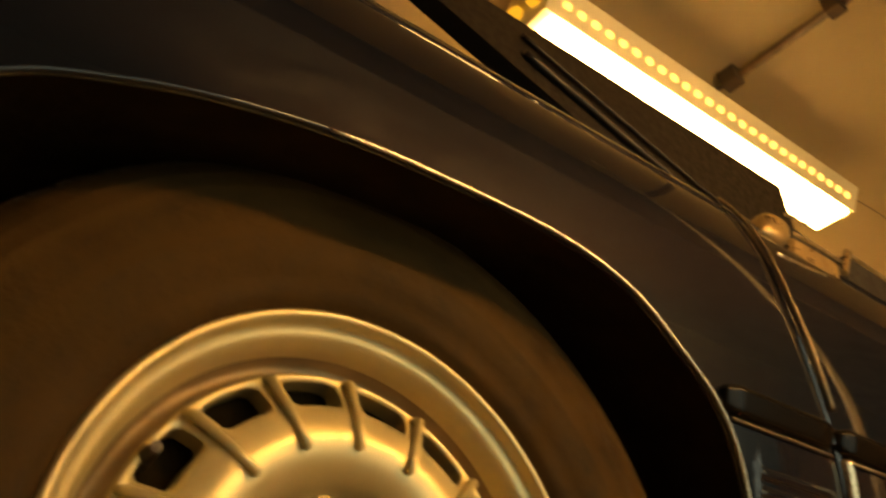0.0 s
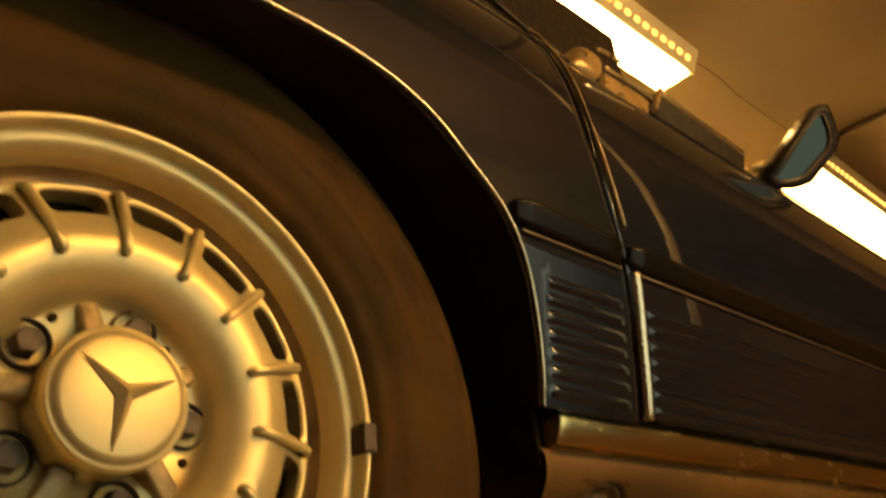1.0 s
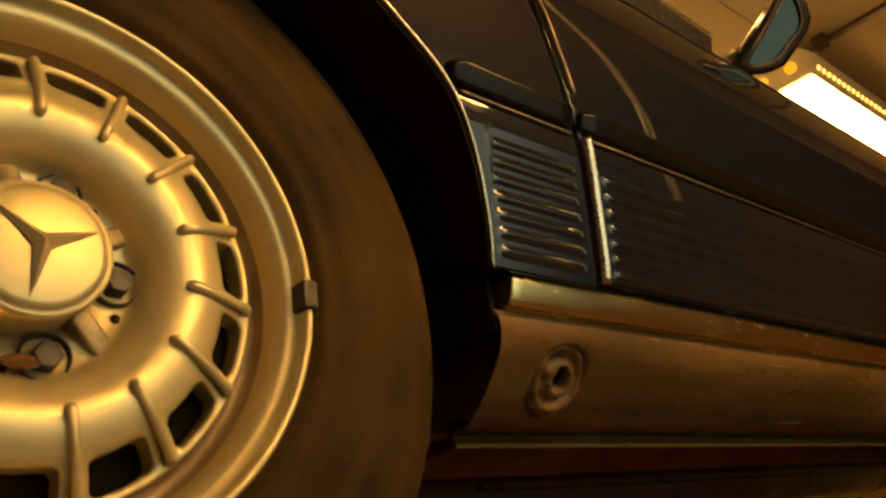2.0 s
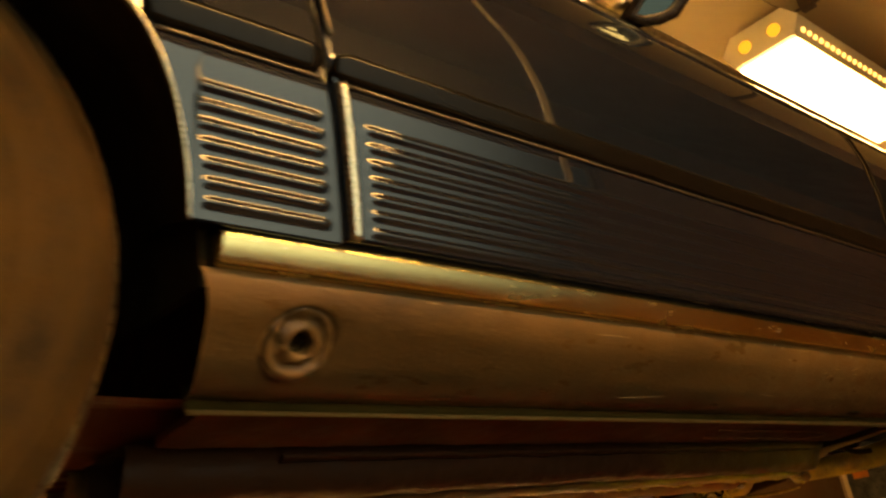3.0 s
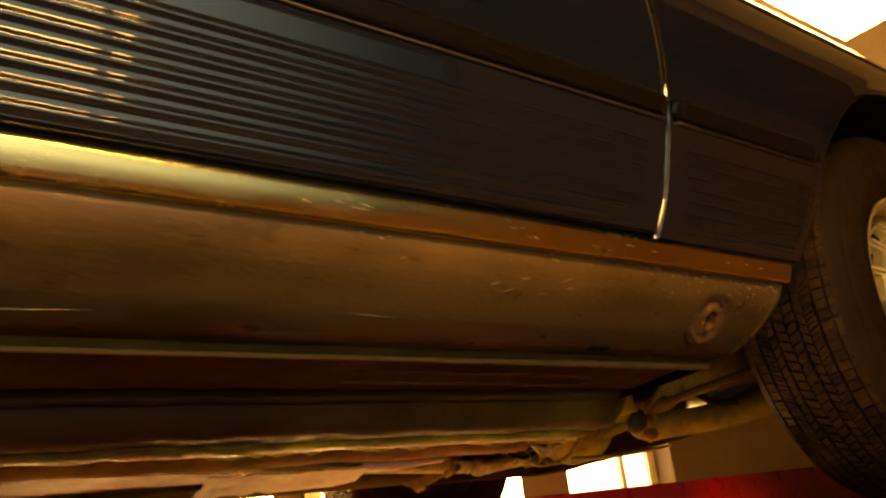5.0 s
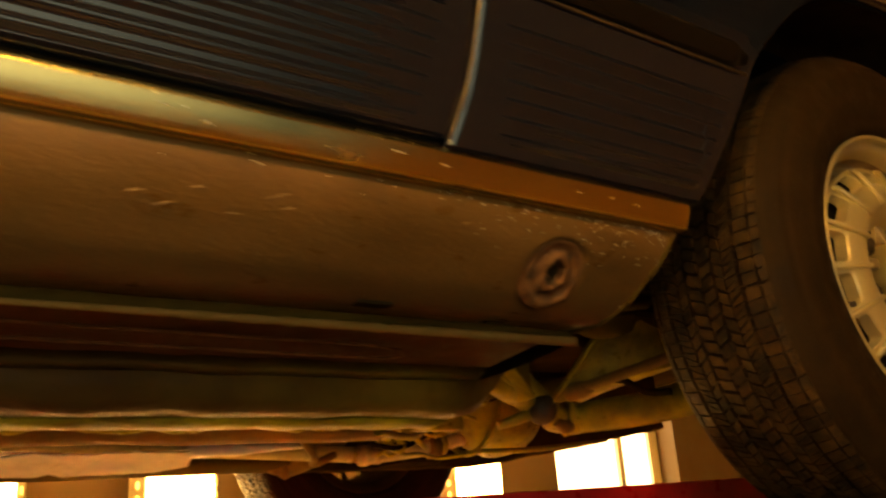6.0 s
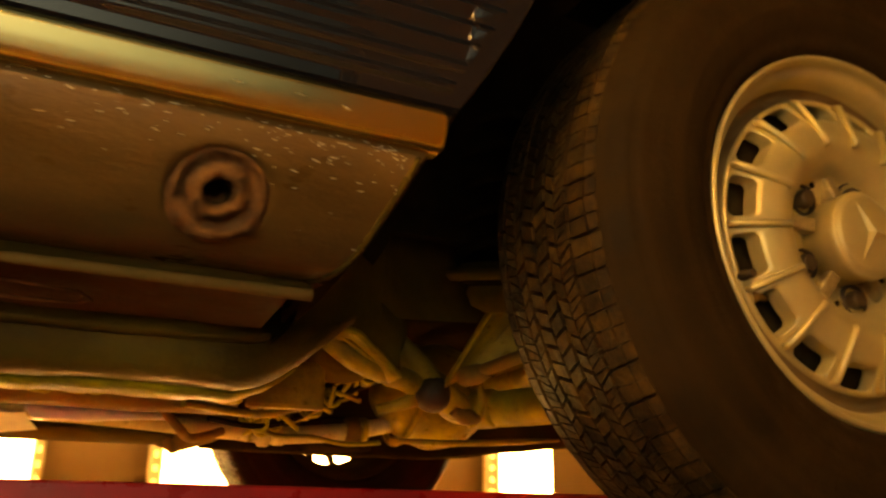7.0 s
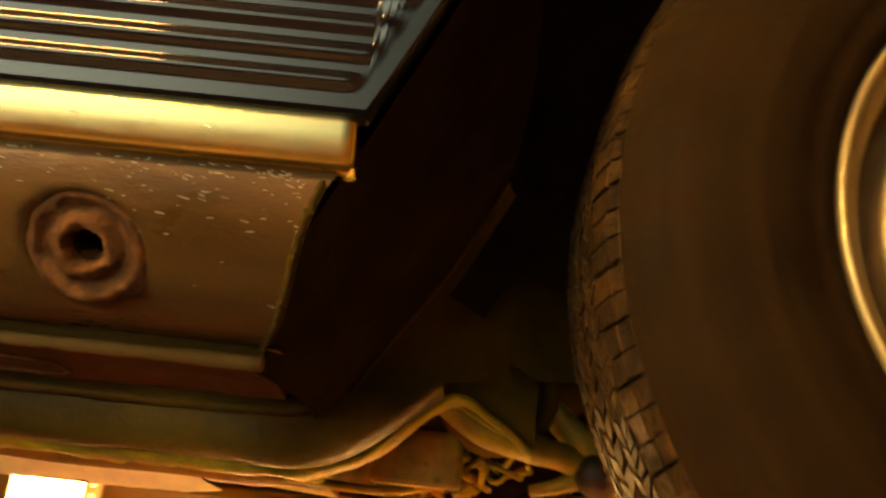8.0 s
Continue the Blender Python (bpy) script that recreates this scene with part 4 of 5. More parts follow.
def make_wheel(place, turn, label, rays_turn=0.0, clip_angle=None, va=2.75):
    # far wheels get a dark brown in place of silver, for their shade
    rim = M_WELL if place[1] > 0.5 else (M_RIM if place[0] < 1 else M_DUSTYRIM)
    w = part("wheel", wheel_mesh(), rim, car, label)
    w.matrix_basis = Matrix.Translation(place) @ turn
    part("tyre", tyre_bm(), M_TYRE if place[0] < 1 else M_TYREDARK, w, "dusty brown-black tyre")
    part("tread", tread_bm(), M_TREAD, w, "worn block tread")
    cap = part("hub_cap", star_cap(), rim, w, "silver hub cap")
    cap.location = (0, -0.004, 0)
    e = part("cap_emblem", three_rays(), rim, w, "raised three-rayed relief on the cap")
    e.matrix_basis = pose(0, -0.0068, 0, 0, rays_turn, 0)
    for k in range(5):
        a = 2 * math.pi * (k + 0.5) / 5 + 0.684
        b = part("lug_bolt", bolt_bm(), M_BOLT, w, "brown steel wheel bolt")
        b.location = (0.0595 * math.cos(a), 0.032, 0.0595 * math.sin(a))
        s = part("bolt_collar", lathe([(0.0165, 0.014), (0.0163, 0.002), (0.0155, 0.0), (0.0145, 0.0012), (0.0138, 0.0090), (0.0, 0.0094)], 28), M_BOLT, w)
        s.location = (0.0595 * math.cos(a), 0.030, 0.0595 * math.sin(a))
    for k in range(5):
        a = 2 * math.pi * k / 5 + 0.684
        h = part("small_hole", lathe([(0.0, 0.0), (0.0032, 0.0), (0.0032, 0.004), (0.0, 0.004)], 12), M_BLACK, w)
        h.location = (0.0655 * math.cos(a + 0.24), 0.0325, 0.0655 * math.sin(a + 0.24))
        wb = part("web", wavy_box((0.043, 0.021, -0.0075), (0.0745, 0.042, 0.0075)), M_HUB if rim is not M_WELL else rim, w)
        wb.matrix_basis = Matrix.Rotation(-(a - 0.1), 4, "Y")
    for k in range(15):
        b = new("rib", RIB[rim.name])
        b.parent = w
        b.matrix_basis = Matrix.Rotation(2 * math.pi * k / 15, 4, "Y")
    v = part("valve", tube([(0, 0.03, 0), (0, 0.01, 0), (0, 0.008, 0), (0, 0.0, 0)], [0.006, 0.005, 0.004, 0.004], 10), M_BOLT, w, "brass tyre valve")
    v.location = (0.151 * math.cos(va), 0.012, 0.151 * math.sin(va))
    if place[1] < 0.5:
        # brown strip carries both the dust and the shade of the channel
        part("dust_shade_ring", lathe([(0.1568, 0.0300), (0.1592, 0.0392), (0.1652, 0.0462), (0.1690, 0.0420), (0.1712, 0.0330)], 96), M_DUST_SHADE, w, "brown brake dust and shade in the rim channel")
        # black disc put in for the shade behind the slots
        part("slot_shade", lathe([(0.0, 0.047), (0.1575, 0.047), (0.1575, 0.051), (0.0, 0.051)], 48), M_BLACK, w, "black disc standing for the shade behind the slots")
        n = part("brake_nipple", tube([(-0.095, 0.033, -0.088), (-0.106, 0.031, -0.090), (-0.112, 0.030, -0.091), (-0.117, 0.030, -0.092)], [0.004, 0.004, 0.008, 0.005], 10), M_FLANGE, w, "small brass nipple behind a slot")
    if clip_angle is not None:
        bm = box((-0.004, -0.007, -0.011), (0.008, 0.012, 0.011), 0.002)
        c = part("balance_weight", bm, M_BOLT, w, "grey clip-on balance weight")
        c.matrix_basis = Matrix.Rotation(-clip_angle, 4, "Y") @ pose(0.187, 0.001, 0)
    return w


make_wheel((0, 0, 0), Matrix.Rotation(radians(-0.6), 4, "Z") @ Matrix.Rotation(radians(6.2), 4, "Y"), "silver alloy front wheel with fifteen slots and dusty tyre", -57, radians(3.5))
make_wheel((WB, -0.026, 0.004), Matrix.Rotation(radians(-1.4), 4, "Z") @ Matrix.Rotation(radians(10.0), 4, "Y"), "silver alloy rear wheel with fifteen slots and blocky tyre", -40, None, radians(211))
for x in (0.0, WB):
    make_wheel((x, far_side(0.0), -0.004), Matrix.Rotation(math.pi, 4, "Z"), "far wheel with its shade put into the rim colour", 0)
# hubs and drums behind the wheels
for x in (0.0, WB):
    for y0, y1 in ((0.055, 0.12), (far_side(0.12), far_side(0.055))):
        part("brake_disc", tube([(x, y0, 0), (x, y1, 0)], 0.115, 40), M_RUST, car, "rusty brake disc")
        part("axle_stub", tube([(x, y0 + 0.002, 0), (x, y1 + 0.06, 0)], 0.05, 24), M_OIL, car)

# ---- underbody ----
def wavy(bm, amp, freq, seed=0):
    for v in bm.verts:
        n = noise.noise_vector(v.co * freq + Vector((seed, 0, 0)))
        v.co += n * amp
    return bm


# floor pan, seen from below
P = []
for x in np.linspace(-0.2, 1.945, 90):
    row = []
    for y in np.linspace(0.095, far_side(0.095), 60):
        t = abs(y - MID)
        z = -0.085 + 0.02 * math.exp(-((y - 0.2) / 0.05) ** 2)
        z += 0.14 * math.exp(-(t / 0.13) ** 4)
        z += 0.004 * math.sin(y * 120) * (1 if 0.16 < y < 0.6 else 0) + 0.003 * noise.noise(Vector((x * 8, y * 8, 0)))
        row.append((x, y, z))
    P.append(row)
part("floor_pan", grid_bm(np.array(P)), M_REDPAN, car, "dark red primed floor pan with beads")
bm = wavy(extrude_section([(0.118, -0.088), (0.235, -0.100), (0.238, -0.088), (0.118, -0.080)], np.linspace(0.44, 1.93, 90)), 0.0025, 20)
part("floor_stiffener", bm, M_STIFF, car, "brown waxed stiffener along the sill")
# slot rim pressed into the stiffener
loop = [(1.38, 0.165, -0.094), (1.72, 0.165, -0.097), (1.765, 0.170, -0.099), (1.775, 0.182, -0.102), (1.765, 0.194, -0.103), (1.72, 0.198, -0.103), (1.38, 0.198, -0.100)]
part("slot_rim", tube(loop, 0.0016, 8), M_RUSTRING, car, "thin bright rim of a pressed slot")


# box rail that kicks up over the axle
def rail_lift(x):
    return float(np.interp(x, [0, 1.93, 1.955, 1.98, 2.00, 2.03, 2.052, 2.07, 2.085, 2.11, 2.155], [0, 0, 0.006, 0.018, 0.032, 0.060, 0.080, 0.090, 0.088, 0.074, 0.048]))


def rail(section, xs, amp, freq, seed, shift=0.0, taper=0.0):
    P = []
    for x in xs:
        k = sstep(1.90, 2.05, x)
        low = min(z for y, z in section)
        f = 1 - taper * sstep(1.94, 2.06, x)
        P.append([(x, y + 0.055 * k + 0.03 * sstep(2.07, 2.155, x), low + (z - low) * f + rail_lift(x) + (0.02 * k * f if z > -0.12 else 0) + shift) for y, z in section])
    bm = grid_bm(np.array(P), closed_v=True, smooth=True)
    return wavy(bm, amp, freq, seed)


rail_xs = list(np.linspace(0.42, 1.9, 100)) + list(np.linspace(1.91, 2.155, 44))
part("chassis_rail", rail([(0.26, -0.092), (0.272, -0.135), (0.285, -0.146), (0.36, -0.148), (0.368, -0.14), (0.385, -0.09)], [x for x in rail_xs if x < 2.06], 0.004, 15, 0, taper=0.9),
     M_RAIL, car, "waxed olive chassis rail, browner towards the front, kicking up at its end")
part("rail_flange", rail([(0.325, -0.1455), (0.372, -0.1475), (0.398, -0.1445), (0.402, -0.149), (0.372, -0.1545), (0.325, -0.1515)], rail_xs, 0.0042, 30, 4),
     M_PAN, car, "ragged waxed flange of the rail")
part("kick_plate", rail([(0.335, -0.10), (0.335, -0.146), (0.345, -0.146), (0.345, -0.10)], [x for x in rail_xs if x > 1.955], 0.001, 18, 2), M_WING, car, "dark plate above the kicked-up flange")
part("rail_seam", rail([(0.252, -0.104), (0.256, -0.110), (0.264, -0.112), (0.266, -0.104)], list(np.linspace(0.6, 1.95, 100)), 0.002, 22, 9), M_RAIL, car,
     "waxed seam along the top of the rail")
# drips of wax on the flange
rnd = random.Random(12)
for _ in range(26):
    x = rnd.uniform(1.3, 1.95)
    b = part("wax_drip", tube([(x - rnd.uniform(0.008, 0.03), 0.385, -0.150), (x, 0.388, -0.152), (x + rnd.uniform(0.008, 0.03), 0.385, -0.150)], [0.002, rnd.uniform(0.003, 0.006), 0.002], 8, 8), M_WAX, car)
# brown tunnel bar
sec = [(0.44, -0.085), (0.468, -0.143), (0.482, -0.154), (0.498, -0.157), (0.555, -0.150), (0.575, -0.085)]
P = []
for x in list(np.linspace(0.42, 1.9, 80)) + list(np.linspace(1.91, 1.99, 12)):
    k = sstep(1.92, 1.99, x)
    P.append([(x, y + 0.10 * k, z + 0.012 * k) for y, z in sec])
part("tunnel_bar", wavy(grid_bm(np.array(P), closed_v=True), 0.0022, 12), M_RUST, car, "orange brown bar beside the tunnel")
for x, y in ((1.80, 0.475), (1.885, 0.478), (1.62, 0.475)):
    part("bar_bolt", tube([(x, y - 0.006, -0.140), (x, y + 0.01, -0.140)], 0.006, 6), M_FLANGE, car)
# exhaust
part("silencer", wavy(tube([(0.75, 0.90, -0.15), (0.80, 0.90, -0.156), (0.86, 0.90, -0.156), (1.86, 0.90, -0.156), (1.92, 0.90, -0.154), (1.96, 0.89, -0.150)], [0.03, 0.06, 0.075, 0.075, 0.06, 0.032], 20, 40, flat=0.18), 0.002, 10),
     M_WING, car, "flat dull brown exhaust silencer")
part("exhaust_pipe", wavy(tube([(1.93, 0.88, -0.150), (1.96, 0.87, -0.148), (1.99, 0.86, -0.142), (2.02, 0.85, -0.130), (2.05, 0.86, -0.112), (2.08, 0.90, -0.09)], [0.02, 0.034, 0.030, 0.028, 0.027, 0.026], 18, 24), 0.0015, 30), M_RUST, car, "orange brown exhaust bend")
part("exhaust_clamp", tube([(1.945, 0.875, -0.149), (1.953, 0.872, -0.148), (1.961, 0.868, -0.147)], [0.030, 0.037, 0.036], 20), M_FLANGE, car, "pale clamp round the exhaust")
part("exhaust_hanger", tube([(1.90, 0.70, -0.12), (1.94, 0.72, -0.155), (1.97, 0.78, -0.165), (2.02, 0.80, -0.15)], 0.007, 8, 16), M_RUST, car)
# crumpled aluminium shields above the silencer
for x0, x1, y0, y1, z, tilt in ((1.70, 1.96, 0.93, 1.28, -0.116, 0.0),):
    P = []
    for a in np.linspace(x0, x1, 30):
        P.append([(a + 0.008 * noise.noise(Vector((b * 20, a * 9, 2))), b, z + tilt * (b - y0) + 0.005 * noise.noise(Vector((a * 22, b * 22, 0))) + 0.002 * noise.noise(Vector((a * 70, b * 70, 0)))) for b in np.linspace(y0, y1, 24)])
    bm = grid_bm(np.array(P))
    part("heat_shield", bm, M_FOIL, car, "crumpled pale aluminium heat shield")
# pale folded lip that shows under the bar
P = []
for x in np.linspace(1.738, 1.93, 40):
    k = sstep(1.738, 1.75, x) * (1 - 0.75 * sstep(1.80, 1.93, x))
    a = 0.002 * noise.noise(Vector((x * 30, 0, 0)))
    P.append([(x, 0.735, -0.128), (x, 0.728 + a, -0.136), (x, 0.722 + a, -0.139 - 0.011 * k), (x, 0.740, -0.141 - 0.012 * k + a), (x, 0.86, -0.132), (x, 0.86, -0.128)])
part("heat_shield", grid_bm(np.array(P), closed_v=True), M_FOIL, car, "pale folded lip of the heat shield")
# loose creased foil that hangs from the shield
P = []
for x in np.linspace(1.44, 1.738, 60):
    k = sstep(1.738, 1.70, x)
    row = []
    for v in np.linspace(0, 1, 14):
        c = 0.006 * noise.noise(Vector((x * 26, v * 2.2, 1))) + 0.003 * noise.noise(Vector((x * 60, v * 5, 4)))
        tip = 0.020 * v * (1 - k)
        row.append((x + 0.02 * v * (1 - k), 0.715 + 0.075 * v + c, -0.147 - (0.024 * k + 0.010 * (1 - k)) * v - tip * 0.3 + 0.7 * c))
    P.append(row + [(x, y + 0.002, z + 0.002) for x, y, z in reversed(row)])
part("heat_shield", grid_bm(np.array(P), closed_v=True), M_FOIL, car, "loose crumpled foil under the tunnel")
# propeller shaft
part("propeller_shaft", tube([(1.2, 0.82, -0.10), (2.05, 0.82, -0.148), (2.10, 0.82, -0.152), (2.20, 0.82, -0.143), (2.235, 0.815, -0.138), (2.30, 0.80, -0.125)], [0.014, 0.014, 0.0135, 0.0145, 0.0145, 0.013], 16, 30), M_SHAFT, car, "pale oily propeller shaft")
part("shaft_coupling", tube([(2.078, 0.82, -0.151), (2.082, 0.82, -0.151), (2.096, 0.82, -0.151), (2.10, 0.82, -0.151)], [0.013, 0.019, 0.019, 0.013], 16), M_SHAFT, car, "bright metal shaft coupling")
part("shaft_coupling", tube([(2.060, 0.82, -0.149), (2.064, 0.82, -0.149), (2.072, 0.82, -0.150)], [0.010, 0.017, 0.014], 6), M_OIL, car)
part("shaft_coupling", tube([(2.225, 0.815, -0.139), (2.229, 0.815, -0.139), (2.247, 0.812, -0.136), (2.251, 0.812, -0.136)], [0.015, 0.026, 0.026, 0.015], 6), M_RUST, car, "dark six-sided rubber coupling")
part("shaft_coupling", tube([(2.252, 0.812, -0.135), (2.262, 0.811, -0.134)], 0.020, 12), M_OIL, car)
# differential: round shell with cast rims
bm = bmesh.new()
bmesh.ops.create_uvsphere(bm, u_segments=32, v_segments=20, radius=1.0)
for v in bm.verts:
    v.co = Vector((v.co.x * 0.108, v.co.y * 0.10, v.co.z * 0.092))
    if v.co.x < 0:
        v.co.z *= 1 + 0.25 * v.co.x / 0.108
for f in bm.faces:
    f.smooth = True
bmesh.ops.translate(bm, verts=bm.verts, vec=(2.375, 0.80, -0.072))
diff = part("differential", wavy(bm, 0.002, 25), M_OIL, car, "cast oily differential housing")
for x, r in ((2.325, 0.083), (2.432, 0.078)):
    loop = [(x + 0.012 * math.sin(a), 0.80 + r * 1.06 * math.cos(a), -0.072 + r * math.sin(a)) for a in np.linspace(0, 2 * math.pi, 30)]
    part("cast_rim", tube(loop, 0.006, 8), M_OIL, diff)
for k in range(6):
    a = -0.4 - 0.45 * k
    part("cover_bolt", tube([(2.432 + 0.01 * math.sin(a), 0.80 + 0.083 * math.cos(a), -0.072 + 0.078 * math.sin(a)), (2.415, 0.80 + 0.088 * math.cos(a), -0.072 + 0.083 * math.sin(a))], 0.006, 6), M_OIL, diff)
part("carrier_rib", wavy(tube([(2.26, 0.70, -0.158), (2.36, 0.68, -0.160), (2.46, 0.66, -0.155), (2.55, 0.66, -0.148)], [0.007, 0.009, 0.009, 0.004], 10, 24, flat=0.6), 0.001, 40), M_OIL, car, "bright rolled edge of the carrier plate")
P = []
for x in np.linspace(2.02, 3.1, 50):
    low = float(np.interp(x, [2.0, 2.46, 2.7, 3.1], [-0.168, -0.170, -0.143, -0.09])) + 0.003 * noise.noise(Vector((x * 12, 0, 0)))
    P.append([(x, 0.985, low), (x, 0.98, low + 0.006), (x, 0.985, low + 0.014), (x, 0.99, 0.0), (x, 0.99, 0.06), (x, 1.0, 0.06), (x, 1.0, low + 0.012), (x, 0.995, low + 0.001)])
part("cross_panel", grid_bm(np.array(P), closed_v=True), M_WELL, car, "dull brown pressed panel behind the differential")
part("tail_box", wavy(box((2.20, 0.86, -0.165), (2.30, 1.00, -0.11), 0.012), 0.004, 20), M_BLACK, car, "dark box beside the shaft")
# axle parts on both sides
for s in (1, -1):
    def Y(y):
        return y if s == 1 else far_side(y)
    # thick arm tube with its collar
    part("trailing_arm", wavy(tube([(2.345, Y(0.545), -0.119), (2.37, Y(0.50), -0.120), (2.41, Y(0.42), -0.117), (2.44, Y(0.33), -0.105), (2.455, Y(0.18), -0.07)], [0.024, 0.026, 0.027, 0.029, 0.036], 20, 30), 0.0012, 25), M_OIL, car, "waxed olive trailing arm")
    part("arm_collar", tube([(2.336, Y(0.560), -0.119), (2.340, Y(0.554), -0.119), (2.352, Y(0.534), -0.119), (2.356, Y(0.527), -0.119)], [0.025, 0.029, 0.029, 0.026], 22), M_OIL, car, "rounded collar of the arm")
    part("arm_lip", tube([(2.352, Y(0.53), -0.1455), (2.39, Y(0.455), -0.1445), (2.42, Y(0.38), -0.140), (2.44, Y(0.30), -0.130)], [0.002, 0.004, 0.004, 0.003], 8, 16, flat=0.6), M_OIL, car)
    # heavy arm from the kicked-up rail to the fork
    part("link_arm", wavy(tube([(2.045, Y(0.435), -0.052), (2.070, Y(0.438), -0.066), (2.105, Y(0.440), -0.082), (2.150, Y(0.462), -0.092), (2.195, Y(0.49), -0.096), (2.225, Y(0.51), -0.104)], [0.008, 0.015, 0.019, 0.019, 0.018, 0.018], 14, 28, flat=0.85), 0.002, 26), M_OIL, car, "waxed olive link arm")
    part("arm_ridge", wavy(tube([(2.055, Y(0.408), -0.050), (2.105, Y(0.420), -0.078), (2.150, Y(0.443), -0.090), (2.19, Y(0.47), -0.093)], 0.0035, 8, 20), 0.001, 40), M_OIL, car)
    # cast fork that crosses the web
    part("cast_fork", wavy(tube([(2.176, Y(0.492), -0.040), (2.196, Y(0.496), -0.060), (2.222, Y(0.50), -0.082), (2.250, Y(0.506), -0.104), (2.282, Y(0.515), -0.124), (2.306, Y(0.525), -0.136)], [0.014, 0.022, 0.024, 0.026, 0.027, 0.016], 14, 28, flat=0.75), 0.0028, 30), M_OIL, car, "waxed cast fork of the axle link")
    part("fork_foot", wavy(tube([(2.268, Y(0.498), -0.128), (2.290, Y(0.500), -0.136), (2.312, Y(0.51), -0.139)], [0.008, 0.014, 0.008], 10, 12), 0.002, 40), M_RUST, car, "orange brown foot of the fork")
    # rubber boot
    bm = bmesh.new()
    bmesh.ops.create_uvsphere(bm, u_segments=24, v_segments=16, radius=0.025)
    for v in bm.verts:
        v.co = v.co * (1 + 0.03 * math.cos(v.co.y * 700)) + Vector((2.234, Y(0.490), -0.112))
    for f in bm.faces:
        f.smooth = True
    part("rubber_boot", bm, M_BOLT, car, "round dark brown rubber boot")
    part("boot_stub", tube([(2.222, Y(0.50), -0.115), (2.19, Y(0.51), -0.128), (2.165, Y(0.52), -0.134)], [0.012, 0.008, 0.007], 12), M_OIL, car)
    # folded web from the spring seat down to the fork
    a, b, w = Vector((2.290, Y(0.372), 0.004)), Vector((2.258, Y(0.478), -0.098)), Vector((0.026, 0, 0.012))
    P = []
    for t in np.linspace(0, 1, 12):
        c = a.lerp(b, t)
        k = 1.15 - 0.5 * t
        e = Vector((0, -0.012 if s == 1 else 0.012, 0))
        P.append([tuple(c + w * k * u + e * q) for u, q in ((-1.0, 1.0), (-0.82, 1.1), (-0.72, 0.2), (0.72, 0.2), (0.82, 1.1), (1.0, 1.0), (1.0, -0.6), (-1.0, -0.6))])
    part("seat_web", wavy(grid_bm(np.array(P), closed_v=True), 0.0016, 40), M_OIL, car, "folded web under the spring seat")
    P = [[(x, Y(y), z) for x, y, z in row] for row in (((2.275, 0.44, -0.07), (2.31, 0.40, -0.01), (2.35, 0.36, 0.015)), ((2.285, 0.44, -0.085), (2.34, 0.39, -0.045), (2.40, 0.33, -0.02)), ((2.30, 0.44, -0.088), (2.36, 0.38, -0.068), (2.43, 0.30, -0.055)))]
    part("arm_plate", wavy(grid_bm(np.array(P)), 0.001, 20), M_OIL, car, "olive pressed arm plate")
    part("link_bar", tube([(2.268, Y(0.446), -0.089), (2.285, Y(0.40), -0.080), (2.305, Y(0.32), -0.068), (2.32, Y(0.24), -0.056)], 0.0085, 12, 12), M_RUST, car, "orange brown link bar")
    part("bar_joint", wavy(tube([(2.256, Y(0.458), -0.091), (2.262, Y(0.452), -0.091), (2.274, Y(0.436), -0.088), (2.282, Y(0.42), -0.085)], [0.008, 0.014, 0.014, 0.009], 12), 0.001, 60), M_RUST, car, "rusty joint of the link bar")
    # spring seat: flared dish with a dark groove over a round boss
    seat = part("spring_seat", lathe([(0.0, -0.026), (0.020, -0.026), (0.034, -0.018), (0.039, -0.004), (0.036, 0.004), (0.044, 0.010), (0.054, 0.010), (0.059, 0.016), (0.058, 0.023), (0.050, 0.021), (0.042, 0.030), (0.0, 0.032)], 44), M_WING, car, "dull olive dished spring seat")
    seat.matrix_basis = Matrix.Translation((2.276, Y(0.368), 0.014)) @ Matrix.Rotation(radians(12 if s == 1 else -12), 4, "X") @ Matrix.Rotation(radians(-8), 4, "Y") @ Matrix.Rotation(radians(90), 4, "X") @ Matrix.Diagonal((1.28, 1.15, 1.28, 1))
    # black ring puts the recess's shade into the groove
    part("seat_groove", lathe([(0.036, 0.0035), (0.0455, 0.0095), (0.044, 0.0102), (0.034, 0.006)], 40), M_BLACK, seat)
    pts = []
    for k in range(110):
        a = k / 109 * 2 * math.pi * 5
        pts.append((2.262 + 0.045 * math.cos(a), Y(0.37) + 0.045 * math.sin(a), 0.034 + 0.22 * k / 109))
    part("coil_spring", tube(pts, 0.007, 8), M_BLACK, car, "black coil spring")
    part("half_shaft", tube([(2.44, Y(0.70), -0.06), (2.45, Y(0.56), -0.05), (2.456, Y(0.26), -0.02), (2.457, Y(0.12), 0.0)], [0.04, 0.02, 0.02, 0.045], 16, 20), M_OIL, car, "oily half shaft")
    part("damper", tube([(2.42, Y(0.30), -0.06), (2.40, Y(0.31), 0.05), (2.39, Y(0.33), 0.3)], [0.022, 0.022, 0.018], 14), M_BLACK, car, "black damper tube")
    # subframe mount: domed cup with a dark hole
    cup = part("subframe_mount", lathe([(0.018, 0.016), (0.020, 0.0), (0.030, -0.004), (0.044, 0.004), (0.052, -0.004), (0.060, -0.007), (0.067, 0.0), (0.069, 0.02), (0.069, 0.08)], 44), M_WING, car, "round domed subframe mount with a dark bore")
    cup.matrix_basis = Matrix.Translation((2.120, Y(0.475), -0.030)) @ Matrix.Rotation(0 if s == 1 else math.pi, 4, "Z")
